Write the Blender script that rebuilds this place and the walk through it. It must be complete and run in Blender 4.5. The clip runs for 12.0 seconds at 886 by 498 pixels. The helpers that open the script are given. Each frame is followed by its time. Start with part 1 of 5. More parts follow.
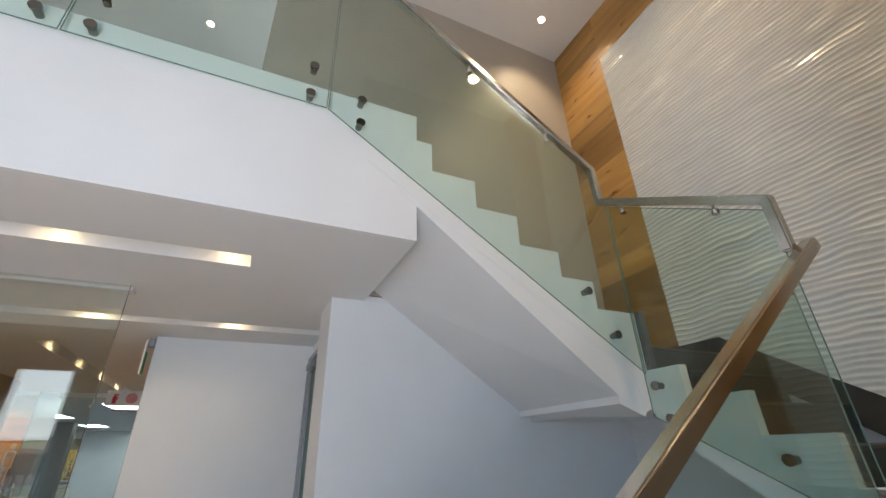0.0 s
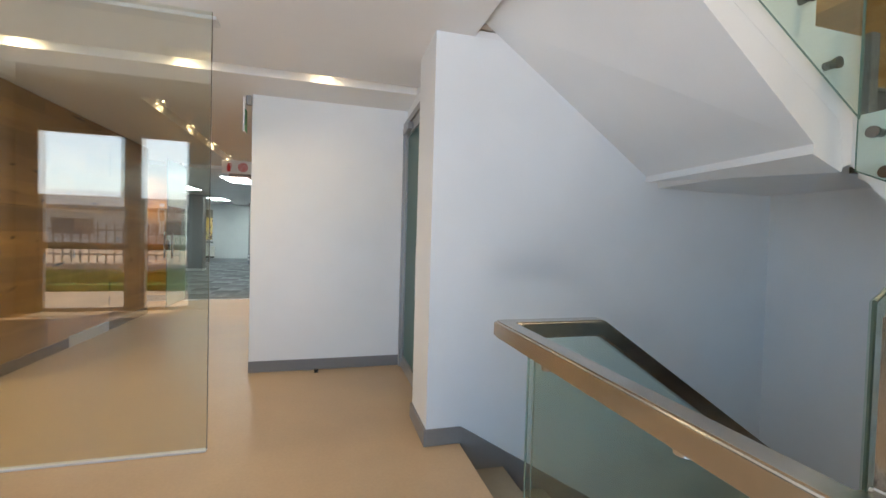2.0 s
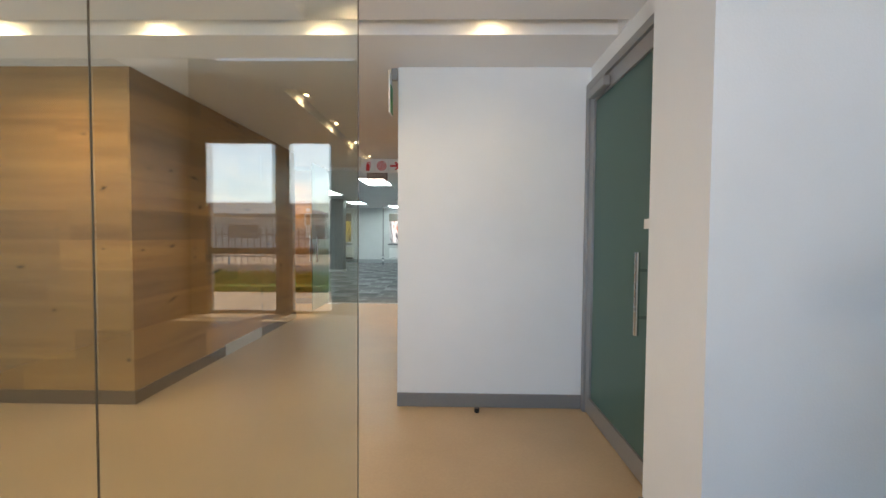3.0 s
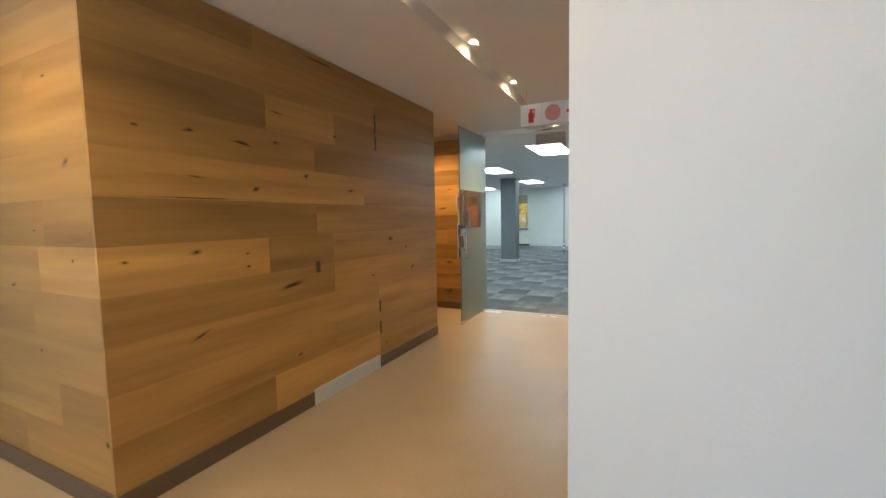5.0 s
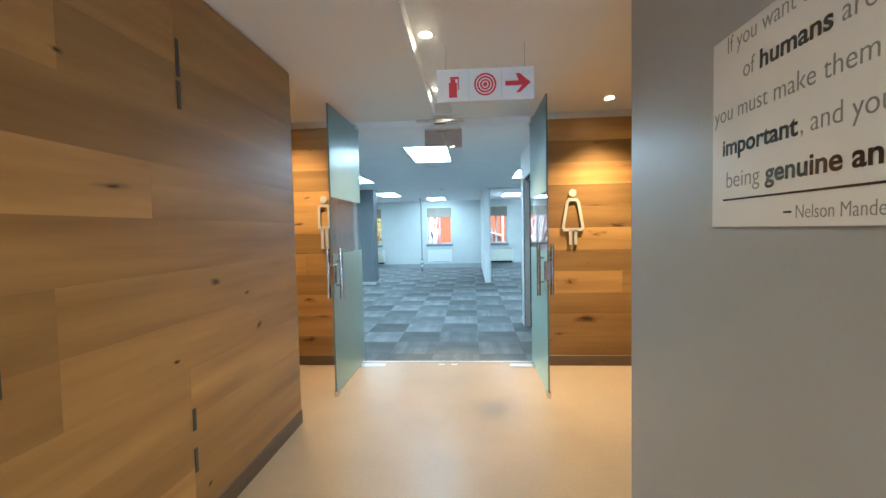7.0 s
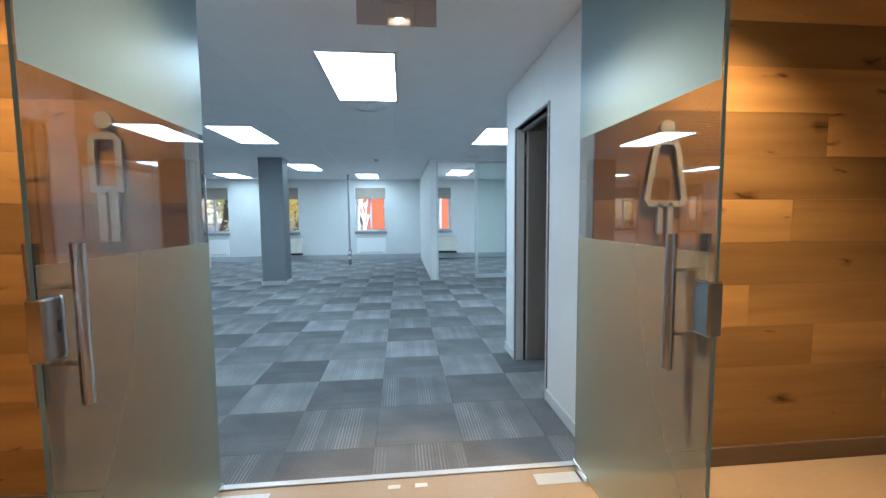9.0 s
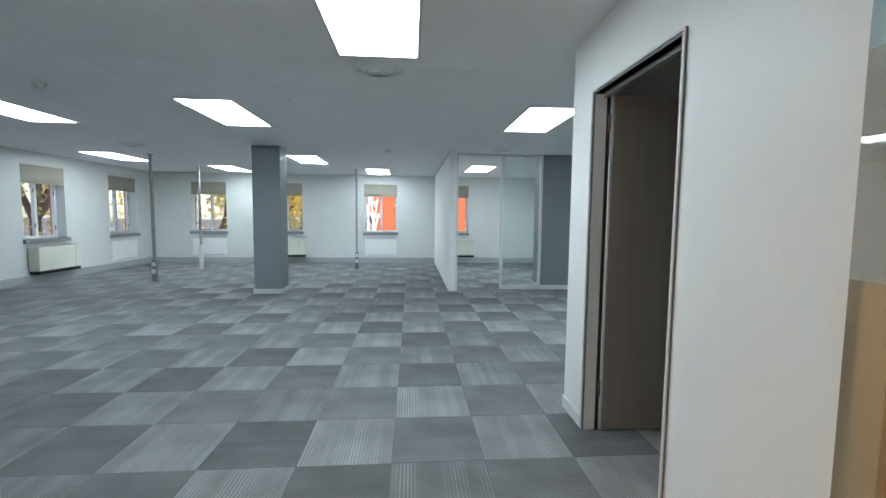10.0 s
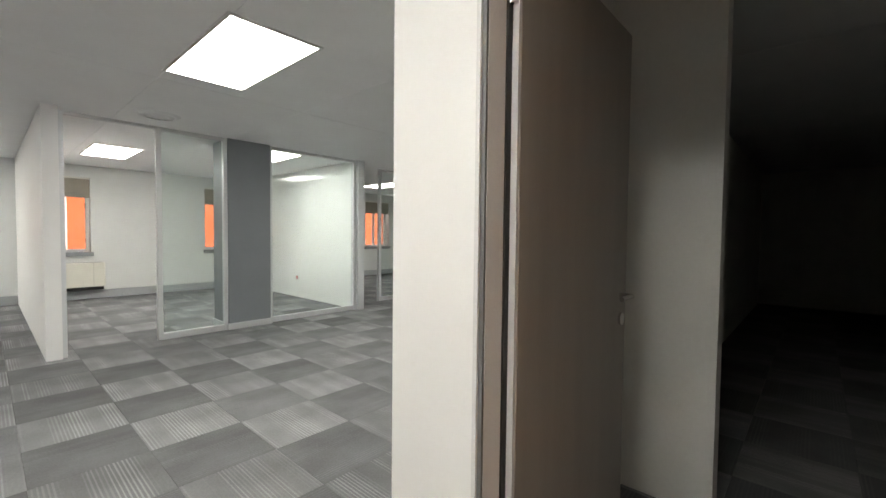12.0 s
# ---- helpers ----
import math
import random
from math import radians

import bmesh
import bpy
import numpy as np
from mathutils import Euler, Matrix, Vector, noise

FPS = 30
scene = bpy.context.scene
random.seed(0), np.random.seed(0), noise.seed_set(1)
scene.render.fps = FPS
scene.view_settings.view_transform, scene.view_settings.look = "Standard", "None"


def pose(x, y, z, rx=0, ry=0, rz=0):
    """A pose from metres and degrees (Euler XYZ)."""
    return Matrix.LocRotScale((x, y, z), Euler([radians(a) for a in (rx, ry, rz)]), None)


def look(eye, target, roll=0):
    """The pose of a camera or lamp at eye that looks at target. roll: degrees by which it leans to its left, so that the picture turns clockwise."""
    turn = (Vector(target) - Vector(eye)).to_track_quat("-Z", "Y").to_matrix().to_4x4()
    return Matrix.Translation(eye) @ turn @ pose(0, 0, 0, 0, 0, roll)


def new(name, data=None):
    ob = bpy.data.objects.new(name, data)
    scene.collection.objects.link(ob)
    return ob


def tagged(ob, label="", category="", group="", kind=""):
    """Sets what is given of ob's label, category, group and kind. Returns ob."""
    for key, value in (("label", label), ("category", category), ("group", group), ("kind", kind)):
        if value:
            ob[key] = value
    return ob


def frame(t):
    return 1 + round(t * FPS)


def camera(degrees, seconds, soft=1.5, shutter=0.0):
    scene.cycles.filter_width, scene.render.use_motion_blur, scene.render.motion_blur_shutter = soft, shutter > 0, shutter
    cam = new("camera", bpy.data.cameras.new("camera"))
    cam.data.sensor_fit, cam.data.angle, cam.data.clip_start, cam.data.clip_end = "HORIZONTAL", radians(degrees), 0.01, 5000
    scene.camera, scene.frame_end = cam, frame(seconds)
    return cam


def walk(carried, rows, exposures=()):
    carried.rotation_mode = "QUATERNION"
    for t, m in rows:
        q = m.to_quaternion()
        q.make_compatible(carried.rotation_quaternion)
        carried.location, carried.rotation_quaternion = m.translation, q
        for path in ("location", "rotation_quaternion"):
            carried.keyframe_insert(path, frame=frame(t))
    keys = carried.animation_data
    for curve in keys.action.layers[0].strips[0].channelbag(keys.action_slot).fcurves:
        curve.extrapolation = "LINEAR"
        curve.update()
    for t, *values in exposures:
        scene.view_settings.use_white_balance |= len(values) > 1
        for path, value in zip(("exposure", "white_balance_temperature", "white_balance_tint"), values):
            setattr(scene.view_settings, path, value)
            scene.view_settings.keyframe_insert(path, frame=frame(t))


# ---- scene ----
import collections

cam = camera(93.8, 12.0)
PATH = [
    (0, (0.476, -3.062, 1.482), (1.253, -1.438, 2.353), -1.8),
    (0.5, (0.546, -3.049, 1.45), (1.73, -1.59, 2.137), -0.9),
    (1, (0.574, -3.037, 1.404), (1.932, -1.621, 1.789), 0.7),
    (1.5, (0.495, -2.92, 1.313), (1.582, -1.244, 1.414), 2.0),
    (2, (0.373, -2.563, 1.266), (0.908, -0.636, 1.214), 1.6),
    (2.5, (0.217, -2.105, 1.281), (0.308, -0.109, 1.198), 1.2),
    (2.7, (0.12, -1.907, 1.267), (0.138, 0.092, 1.205), 0.8),
    (4.3, (0.047, -0.022, 1.445), (-0.090, 1.962, 1.262), -0.3),
    (4.5, (0.040, 0.153, 1.430), (-0.302, 2.113, 1.233), -0.2),
    (5, (-0.142, 0.494, 1.322), (-1.013, 2.288, 1.174), -1.1),
    (5.5, (-0.432, 0.766, 1.376), (-1.560, 2.412, 1.232), -1.2),
    (6, (-0.661, 1.116, 1.405), (-1.619, 2.869, 1.299), -1.5),
    (6.5, (-0.884, 1.389, 1.408), (-1.393, 3.321, 1.312), -1.4),
    (7, (-0.995, 1.794, 1.374), (-1.137, 3.787, 1.283), -1.2),
    (7.2, (-1.047, 2.009, 1.352), (-1.068, 4.007, 1.278), -1.3),
    (8.8, (-1.225, 3.80, 1.325), (-1.055, 5.786, 1.163), -0.9),
    (9, (-1.276, 4.052, 1.299), (-1.077, 6.036, 1.142), -0.5),
    (9.5, (-1.298, 4.636, 1.328), (-1.157, 6.623, 1.157), -0.0),
    (10, (-1.343, 5.206, 1.313), (-1.19, 7.194, 1.158), 0.6),
    (10.5, (-1.342, 5.754, 1.282), (-1.204, 7.745, 1.15), 0.2),
    (11, (-1.323, 6.226, 1.278), (-0.988, 8.195, 1.178), 0.9),
    (11.5, (-1.222, 6.671, 1.266), (-0.333, 8.461, 1.192), 1.3),
    (12, (-1.063, 7.043, 1.257), (0.423, 8.38, 1.185), 0.6),
]
walk(cam, [(t, look(eye, target, roll)) for t, eye, target, roll in PATH],
     [(0, 0.64, 6850, 11), (0.5, 0.90, 6900, 11.5), (1.0, 1.26, 7100, 12), (1.5, 1.27, 7250, 12), (2.0, 1.17, 7150, 11), (2.7, 1.10, 7150, 10.5), (4.5, 1.30, 7250, 8.5), (5.0, 1.28, 6850, 7.5), (5.5, 1.34, 6300, 5.5), (6.5, 1.7, 5750, 4.5), (7.2, 1.82, 5350, 0.5), (9.0, 1.37, 5750, 11), (9.6, 1.30, 6300, 12.5), (10.5, 1.38, 7550, 20.5), (12.0, 1.55, 8900, 27)])

# ---------- world, sun, exposure ----------
world = bpy.data.worlds.new("sky")
scene.world = world
world.use_nodes = True
wn = world.node_tree.nodes
sky = wn.new("ShaderNodeTexSky")
sky.sky_type, sky.sun_disc = "NISHITA", False
sky.sun_elevation, sky.sun_rotation = radians(66), radians(149)
world.node_tree.links.new(sky.outputs[0], wn["Background"].inputs[0])
wn["Background"].inputs[1].default_value = 0.15
sun_data = bpy.data.lights.new("sun", "SUN")
sun_data.energy, sun_data.angle, sun_data.color = 4.5, radians(0.5), (1.0, 0.95, 0.88)
sun = new("sun", sun_data)
# the sun stands high over the street side
sun.matrix_world = look((3, -5, 13), (0, 0, 0))


def opening_lamp(x0, x1, z0, z1, y, watts, face, color, rise=0.0, spread=180):
    """An area lamp in an opening, standing for the sky's light or ground bounce through it."""
    d = bpy.data.lights.new("daylight_lamp", "AREA")
    d.shape, d.size, d.size_y, d.energy, d.color = "RECTANGLE", x1 - x0, z1 - z0, watts, color
    d.spread = radians(spread)
    o = new("daylight_lamp", d)
    e = Vector(((x0 + x1) / 2, y, (z0 + z1) / 2))
    o.matrix_world = look(e, e + Vector((0, face, rise)))
    return o


# lamp in an unseen door opening, both added to bring bluish daylight into the lobby
opening_lamp(-1.1, 0.2, 0.1, 2.4, -4.66, 36, 1, (0.24, 0.55, 1.0))
# added upward lamp, standing for light thrown up by the sunlit paving outside the door
opening_lamp(-1.05, 0.15, 0.15, 1.0, -4.6, 40, 1, (1.0, 0.93, 0.88), 2.0, 140)
opening_lamp(-3.68, -2.66, 1.75, 2.66, -4.66, 3.2, 1, (0.74, 0.87, 1.0))
opening_lamp(-2.39, -1.78, 1.75, 2.66, -4.66, 2.0, 1, (0.74, 0.87, 1.0))
# lamp in the made-up upper openings, added to brighten the stairwell
opening_lamp(-3.6, 1.0, 3.95, 5.8, -4.66, 8, 1, (1.0, 0.95, 0.91))
# daylight through the glazed side door of the lobby
opening_lamp(-0.45, 0.45, 0.15, 2.28, 0.0, 12, 1, (0.80, 0.90, 1.0)).matrix_world = look((-4.09, 0.83, 1.2), (-3.0, 0.83, 1.2))

WARM = (1.0, 0.77, 0.49)


def spot(x, y, z, watts, angle=95, color=WARM):
    d = bpy.data.lights.new("downlight_lamp", "SPOT")
    d.energy, d.spot_size, d.spot_blend, d.color, d.shadow_soft_size = watts, radians(angle), 1.0, color, 0.07
    o = new("downlight_lamp", d)
    o.location = (x, y, z)


# ---------- materials ----------
def mat(name, color, rough=0.5, metal=0.0, vary=0.06, scale=3.0, fine=60.0, bump=0.02, spec=0.5, stretch=(1, 1, 1), coat=0.0):
    """Painted or plain surface with two scales of tone, fine relief and uneven gloss."""
    m = bpy.data.materials.new(name)
    m.use_nodes = True
    n, l = m.node_tree.nodes, m.node_tree.links
    b = n["Principled BSDF"]
    b.inputs["Metallic"].default_value = metal
    b.inputs["Specular IOR Level"].default_value = spec
    b.inputs["Coat Weight"].default_value = coat
    tc, mp = n.new("ShaderNodeTexCoord"), n.new("ShaderNodeMapping")
    mp.inputs["Scale"].default_value = stretch
    l.new(tc.outputs["Object"], mp.inputs[0])
    big, small = n.new("ShaderNodeTexNoise"), n.new("ShaderNodeTexNoise")
    big.inputs["Scale"].default_value, big.inputs["Detail"].default_value = scale, 4
    small.inputs["Scale"].default_value, small.inputs["Detail"].default_value = fine, 3
    for t in (big, small):
        l.new(mp.outputs[0], t.inputs[0])
    mix = n.new("ShaderNodeMath")
    mix.operation = "MULTIPLY_ADD"
    mix.inputs[1].default_value = 0.35
    l.new(small.outputs[0], mix.inputs[0])
    l.new(big.outputs[0], mix.inputs[2])
    ramp = n.new("ShaderNodeValToRGB")
    ramp.color_ramp.elements[0].position, ramp.color_ramp.elements[1].position = 0.4, 0.95
    lo = [max(0, c * (1 - vary)) for c in color]
    hi = [min(1, c * (1 + vary)) for c in color]
    ramp.color_ramp.elements[0].color, ramp.color_ramp.elements[1].color = (*lo, 1), (*hi, 1)
    l.new(mix.outputs[0], ramp.inputs[0])
    l.new(ramp.outputs[0], b.inputs["Base Color"])
    rr = n.new("ShaderNodeMapRange")
    rr.inputs["To Min"].default_value, rr.inputs["To Max"].default_value = max(0.02, rough - 0.07), min(1, rough + 0.07)
    l.new(big.outputs[0], rr.inputs[0])
    l.new(rr.outputs[0], b.inputs["Roughness"])
    if bump:
        bp = n.new("ShaderNodeBump")
        bp.inputs["Strength"].default_value, bp.inputs["Distance"].default_value = 0.5, bump * 0.05
        l.new(small.outputs[0], bp.inputs["Height"])
        l.new(bp.outputs[0], b.inputs["Normal"])
    return m


def wood_mat(name, axis, dark=(0.225, 0.107, 0.030), light=(0.52, 0.295, 0.092), tones=(0.66, 1.3), knots=True):
    """Oak boards lying along one axis: grain, growth rings, knots, one tone a board."""
    m = bpy.data.materials.new(name)
    m.use_nodes = True
    n, l = m.node_tree.nodes, m.node_tree.links
    b = n["Principled BSDF"]
    tc, oi = n.new("ShaderNodeTexCoord"), n.new("ShaderNodeObjectInfo")
    add = n.new("ShaderNodeVectorMath")
    add.operation = "ADD"
    off = n.new("ShaderNodeCombineXYZ")
    k = n.new("ShaderNodeMath")
    k.operation = "MULTIPLY"
    k.inputs[1].default_value = 37.0
    l.new(oi.outputs["Random"], k.inputs[0])
    for i in range(3):
        l.new(k.outputs[0], off.inputs[i])
    l.new(tc.outputs["Object"], add.inputs[0])
    l.new(off.outputs[0], add.inputs[1])
    mp = n.new("ShaderNodeMapping")
    s = [7.0, 7.0, 7.0]
    s[axis] = 0.55
    mp.inputs["Scale"].default_value = s
    l.new(add.outputs[0], mp.inputs[0])
    warp = n.new("ShaderNodeTexNoise")
    warp.inputs["Scale"].default_value, warp.inputs["Detail"].default_value = 1.1, 3
    l.new(mp.outputs[0], warp.inputs[0])
    grain = n.new("ShaderNodeTexNoise")
    grain.inputs["Scale"].default_value, grain.inputs["Detail"].default_value, grain.inputs["Distortion"].default_value = 4.5, 8, 0.8
    l.new(mp.outputs[0], grain.inputs[0])
    # knots: sparse dark eyes, drawn out along the board
    mk = n.new("ShaderNodeMapping")
    s2 = [4.6, 4.6, 4.6]
    s2[axis] = 1.5
    s2[1 - axis] = 0.25
    mk.inputs["Scale"].default_value = s2
    l.new(add.outputs[0], mk.inputs[0])
    jig = n.new("ShaderNodeTexNoise")
    jig.inputs["Scale"].default_value = 5.0
    l.new(mk.outputs[0], jig.inputs[0])
    jm = n.new("ShaderNodeVectorMath")
    jm.operation = "MULTIPLY_ADD"
    jm.inputs[1].default_value = (0.4, 0.4, 0.4)
    l.new(jig.outputs["Color"], jm.inputs[0])
    l.new(mk.outputs[0], jm.inputs[2])
    vor = n.new("ShaderNodeTexVoronoi")
    vor.voronoi_dimensions = "2D"
    vor.inputs["Scale"].default_value = 1.0
    ks, kc = n.new("ShaderNodeSeparateXYZ"), n.new("ShaderNodeCombineXYZ")
    l.new(jm.outputs[0], ks.inputs[0])
    l.new(ks.outputs[axis], kc.inputs[0])
    l.new(ks.outputs[2], kc.inputs[1])
    l.new(kc.outputs[0], vor.inputs[0])
    kr = n.new("ShaderNodeValToRGB")
    kr.color_ramp.elements[0].position, kr.color_ramp.elements[1].position = 0.02, 0.16
    halo = kr.color_ramp.elements.new(0.06)
    halo.color = (0.62, 0.54, 0.48, 1)
    kr.color_ramp.elements[0].color, kr.color_ramp.elements[2].color = (0.15, 0.12, 0.10, 1), (1, 1, 1, 1)
    vs_, vp, vd = n.new("ShaderNodeSeparateColor"), n.new("ShaderNodeMath"), n.new("ShaderNodeMath")
    l.new(vor.outputs["Color"], vs_.inputs[0])
    vp.operation, vd.operation = "MULTIPLY_ADD", "DIVIDE"
    vp.inputs[1].default_value, vp.inputs[2].default_value = 1.3, 0.03
    l.new(vs_.outputs[0], vp.inputs[0])
    l.new(vor.outputs["Distance"], vd.inputs[0])
    l.new(vp.outputs[0], vd.inputs[1])
    l.new(vd.outputs[0], kr.inputs[0])
    ramp = n.new("ShaderNodeValToRGB")
    ramp.color_ramp.elements[0].position, ramp.color_ramp.elements[1].position = 0.2, 0.75
    ramp.color_ramp.elements[0].color, ramp.color_ramp.elements[1].color = (*dark, 1), (*light, 1)
    gm = n.new("ShaderNodeMix")
    gm.data_type = "FLOAT"
    gm.inputs[0].default_value = 0.17
    l.new(warp.outputs[0], gm.inputs[2])
    l.new(grain.outputs[0], gm.inputs[3])
    l.new(gm.outputs[0], ramp.inputs[0])
    tone = n.new("ShaderNodeMapRange")
    tone.inputs["To Min"].default_value, tone.inputs["To Max"].default_value = tones
    l.new(oi.outputs["Random"], tone.inputs[0])
    m1 = n.new("ShaderNodeMix")
    m1.data_type, m1.blend_type = "RGBA", "MULTIPLY"
    m1.inputs[0].default_value = 1 if knots else 0
    l.new(ramp.outputs[0], m1.inputs[6])
    l.new(kr.outputs[0], m1.inputs[7])
    m2 = n.new("ShaderNodeVectorMath")
    m2.operation = "SCALE"
    l.new(m1.outputs[2], m2.inputs[0])
    l.new(tone.outputs[0], m2.inputs["Scale"])
    l.new(m2.outputs[0], b.inputs["Base Color"])
    rr = n.new("ShaderNodeMapRange")
    rr.inputs["To Min"].default_value, rr.inputs["To Max"].default_value = 0.32, 0.52
    l.new(grain.outputs[0], rr.inputs[0])
    l.new(rr.outputs[0], b.inputs["Roughness"])
    bp = n.new("ShaderNodeBump")
    bp.inputs["Strength"].default_value, bp.inputs["Distance"].default_value = 0.25, 0.0015
    l.new(grain.outputs[0], bp.inputs["Height"])
    l.new(bp.outputs[0], b.inputs["Normal"])
    return m


def glass_mat(name, tint=(0.86, 0.95, 0.92), gloss=0.01, base=0.05, rise=0.85):
    """A clear sheet: what is behind it, tinted, and a mirror image that grows towards grazing angles."""
    m = bpy.data.materials.new(name)
    m.use_nodes = True
    n, l = m.node_tree.nodes, m.node_tree.links
    n.remove(n["Principled BSDF"])
    t, g, f, x = n.new("ShaderNodeBsdfTransparent"), n.new("ShaderNodeBsdfGlossy"), n.new("ShaderNodeLayerWeight"), n.new("ShaderNodeMixShader")
    t.inputs[0].default_value = (*tint, 1)
    g.inputs["Roughness"].default_value = gloss
    f.inputs[0].default_value = 0.5
    p, q = n.new("ShaderNodeMath"), n.new("ShaderNodeMath")
    p.operation, q.operation = "POWER", "MULTIPLY_ADD"
    p.inputs[1].default_value = 4.0
    q.inputs[1].default_value, q.inputs[2].default_value = rise, base
    l.new(f.outputs["Facing"], p.inputs[0])
    l.new(p.outputs[0], q.inputs[0])
    l.new(q.outputs[0], x.inputs[0])
    l.new(t.outputs[0], x.inputs[1])
    l.new(g.outputs[0], x.inputs[2])
    l.new(x.outputs[0], n["Material Output"].inputs[0])
    return m


def frosted_mat(name, color, clear=0.15):
    m = bpy.data.materials.new(name)
    m.use_nodes = True
    n, l = m.node_tree.nodes, m.node_tree.links
    b = n["Principled BSDF"]
    b.inputs["Base Color"].default_value, b.inputs["Roughness"].default_value = (*color, 1), 0.3
    tl, t, x, y = n.new("ShaderNodeBsdfTranslucent"), n.new("ShaderNodeBsdfTransparent"), n.new("ShaderNodeMixShader"), n.new("ShaderNodeMixShader")
    tl.inputs[0].default_value = (*color, 1)
    t.inputs[0].default_value = (*color, 1)
    x.inputs[0].default_value, y.inputs[0].default_value = 0.5, clear
    l.new(b.outputs[0], x.inputs[1])
    l.new(tl.outputs[0], x.inputs[2])
    l.new(x.outputs[0], y.inputs[1])
    l.new(t.outputs[0], y.inputs[2])
    l.new(y.outputs[0], n["Material Output"].inputs[0])
    return m


def satin_film_mat(name, through_color, body, sheen):
    """Thin satin film: mostly seen through, a little milky, with a soft pale sheen that grows towards grazing angles."""
    m = bpy.data.materials.new(name)
    m.use_nodes = True
    n, l = m.node_tree.nodes, m.node_tree.links
    n.remove(n["Principled BSDF"])
    t, tl, g, f = n.new("ShaderNodeBsdfTransparent"), n.new("ShaderNodeBsdfTranslucent"), n.new("ShaderNodeBsdfGlossy"), n.new("ShaderNodeLayerWeight")
    x, y, p, q = n.new("ShaderNodeMixShader"), n.new("ShaderNodeMixShader"), n.new("ShaderNodeMath"), n.new("ShaderNodeMath")
    t.inputs[0].default_value, tl.inputs[0].default_value, g.inputs[0].default_value = (*through_color, 1), (*body, 1), (*sheen, 1)
    g.inputs["Roughness"].default_value = 0.4
    x.inputs[0].default_value, f.inputs[0].default_value = 0.18, 0.5
    p.operation, q.operation = "POWER", "MULTIPLY_ADD"
    p.inputs[1].default_value, q.inputs[1].default_value, q.inputs[2].default_value = 3.4, 1.3, 0.03
    l.new(f.outputs["Facing"], p.inputs[0])
    l.new(p.outputs[0], q.inputs[0])
    l.new(t.outputs[0], x.inputs[1])
    l.new(tl.outputs[0], x.inputs[2])
    l.new(q.outputs[0], y.inputs[0])
    l.new(x.outputs[0], y.inputs[1])
    l.new(g.outputs[0], y.inputs[2])
    l.new(y.outputs[0], n["Material Output"].inputs[0])
    return m


def glow_mat(name, color, strength):
    m = bpy.data.materials.new(name)
    m.use_nodes = True
    b = m.node_tree.nodes["Principled BSDF"]
    b.inputs["Base Color"].default_value = (0.8, 0.8, 0.8, 1)
    b.inputs["Emission Color"].default_value, b.inputs["Emission Strength"].default_value = (*color, 1), strength
    return m


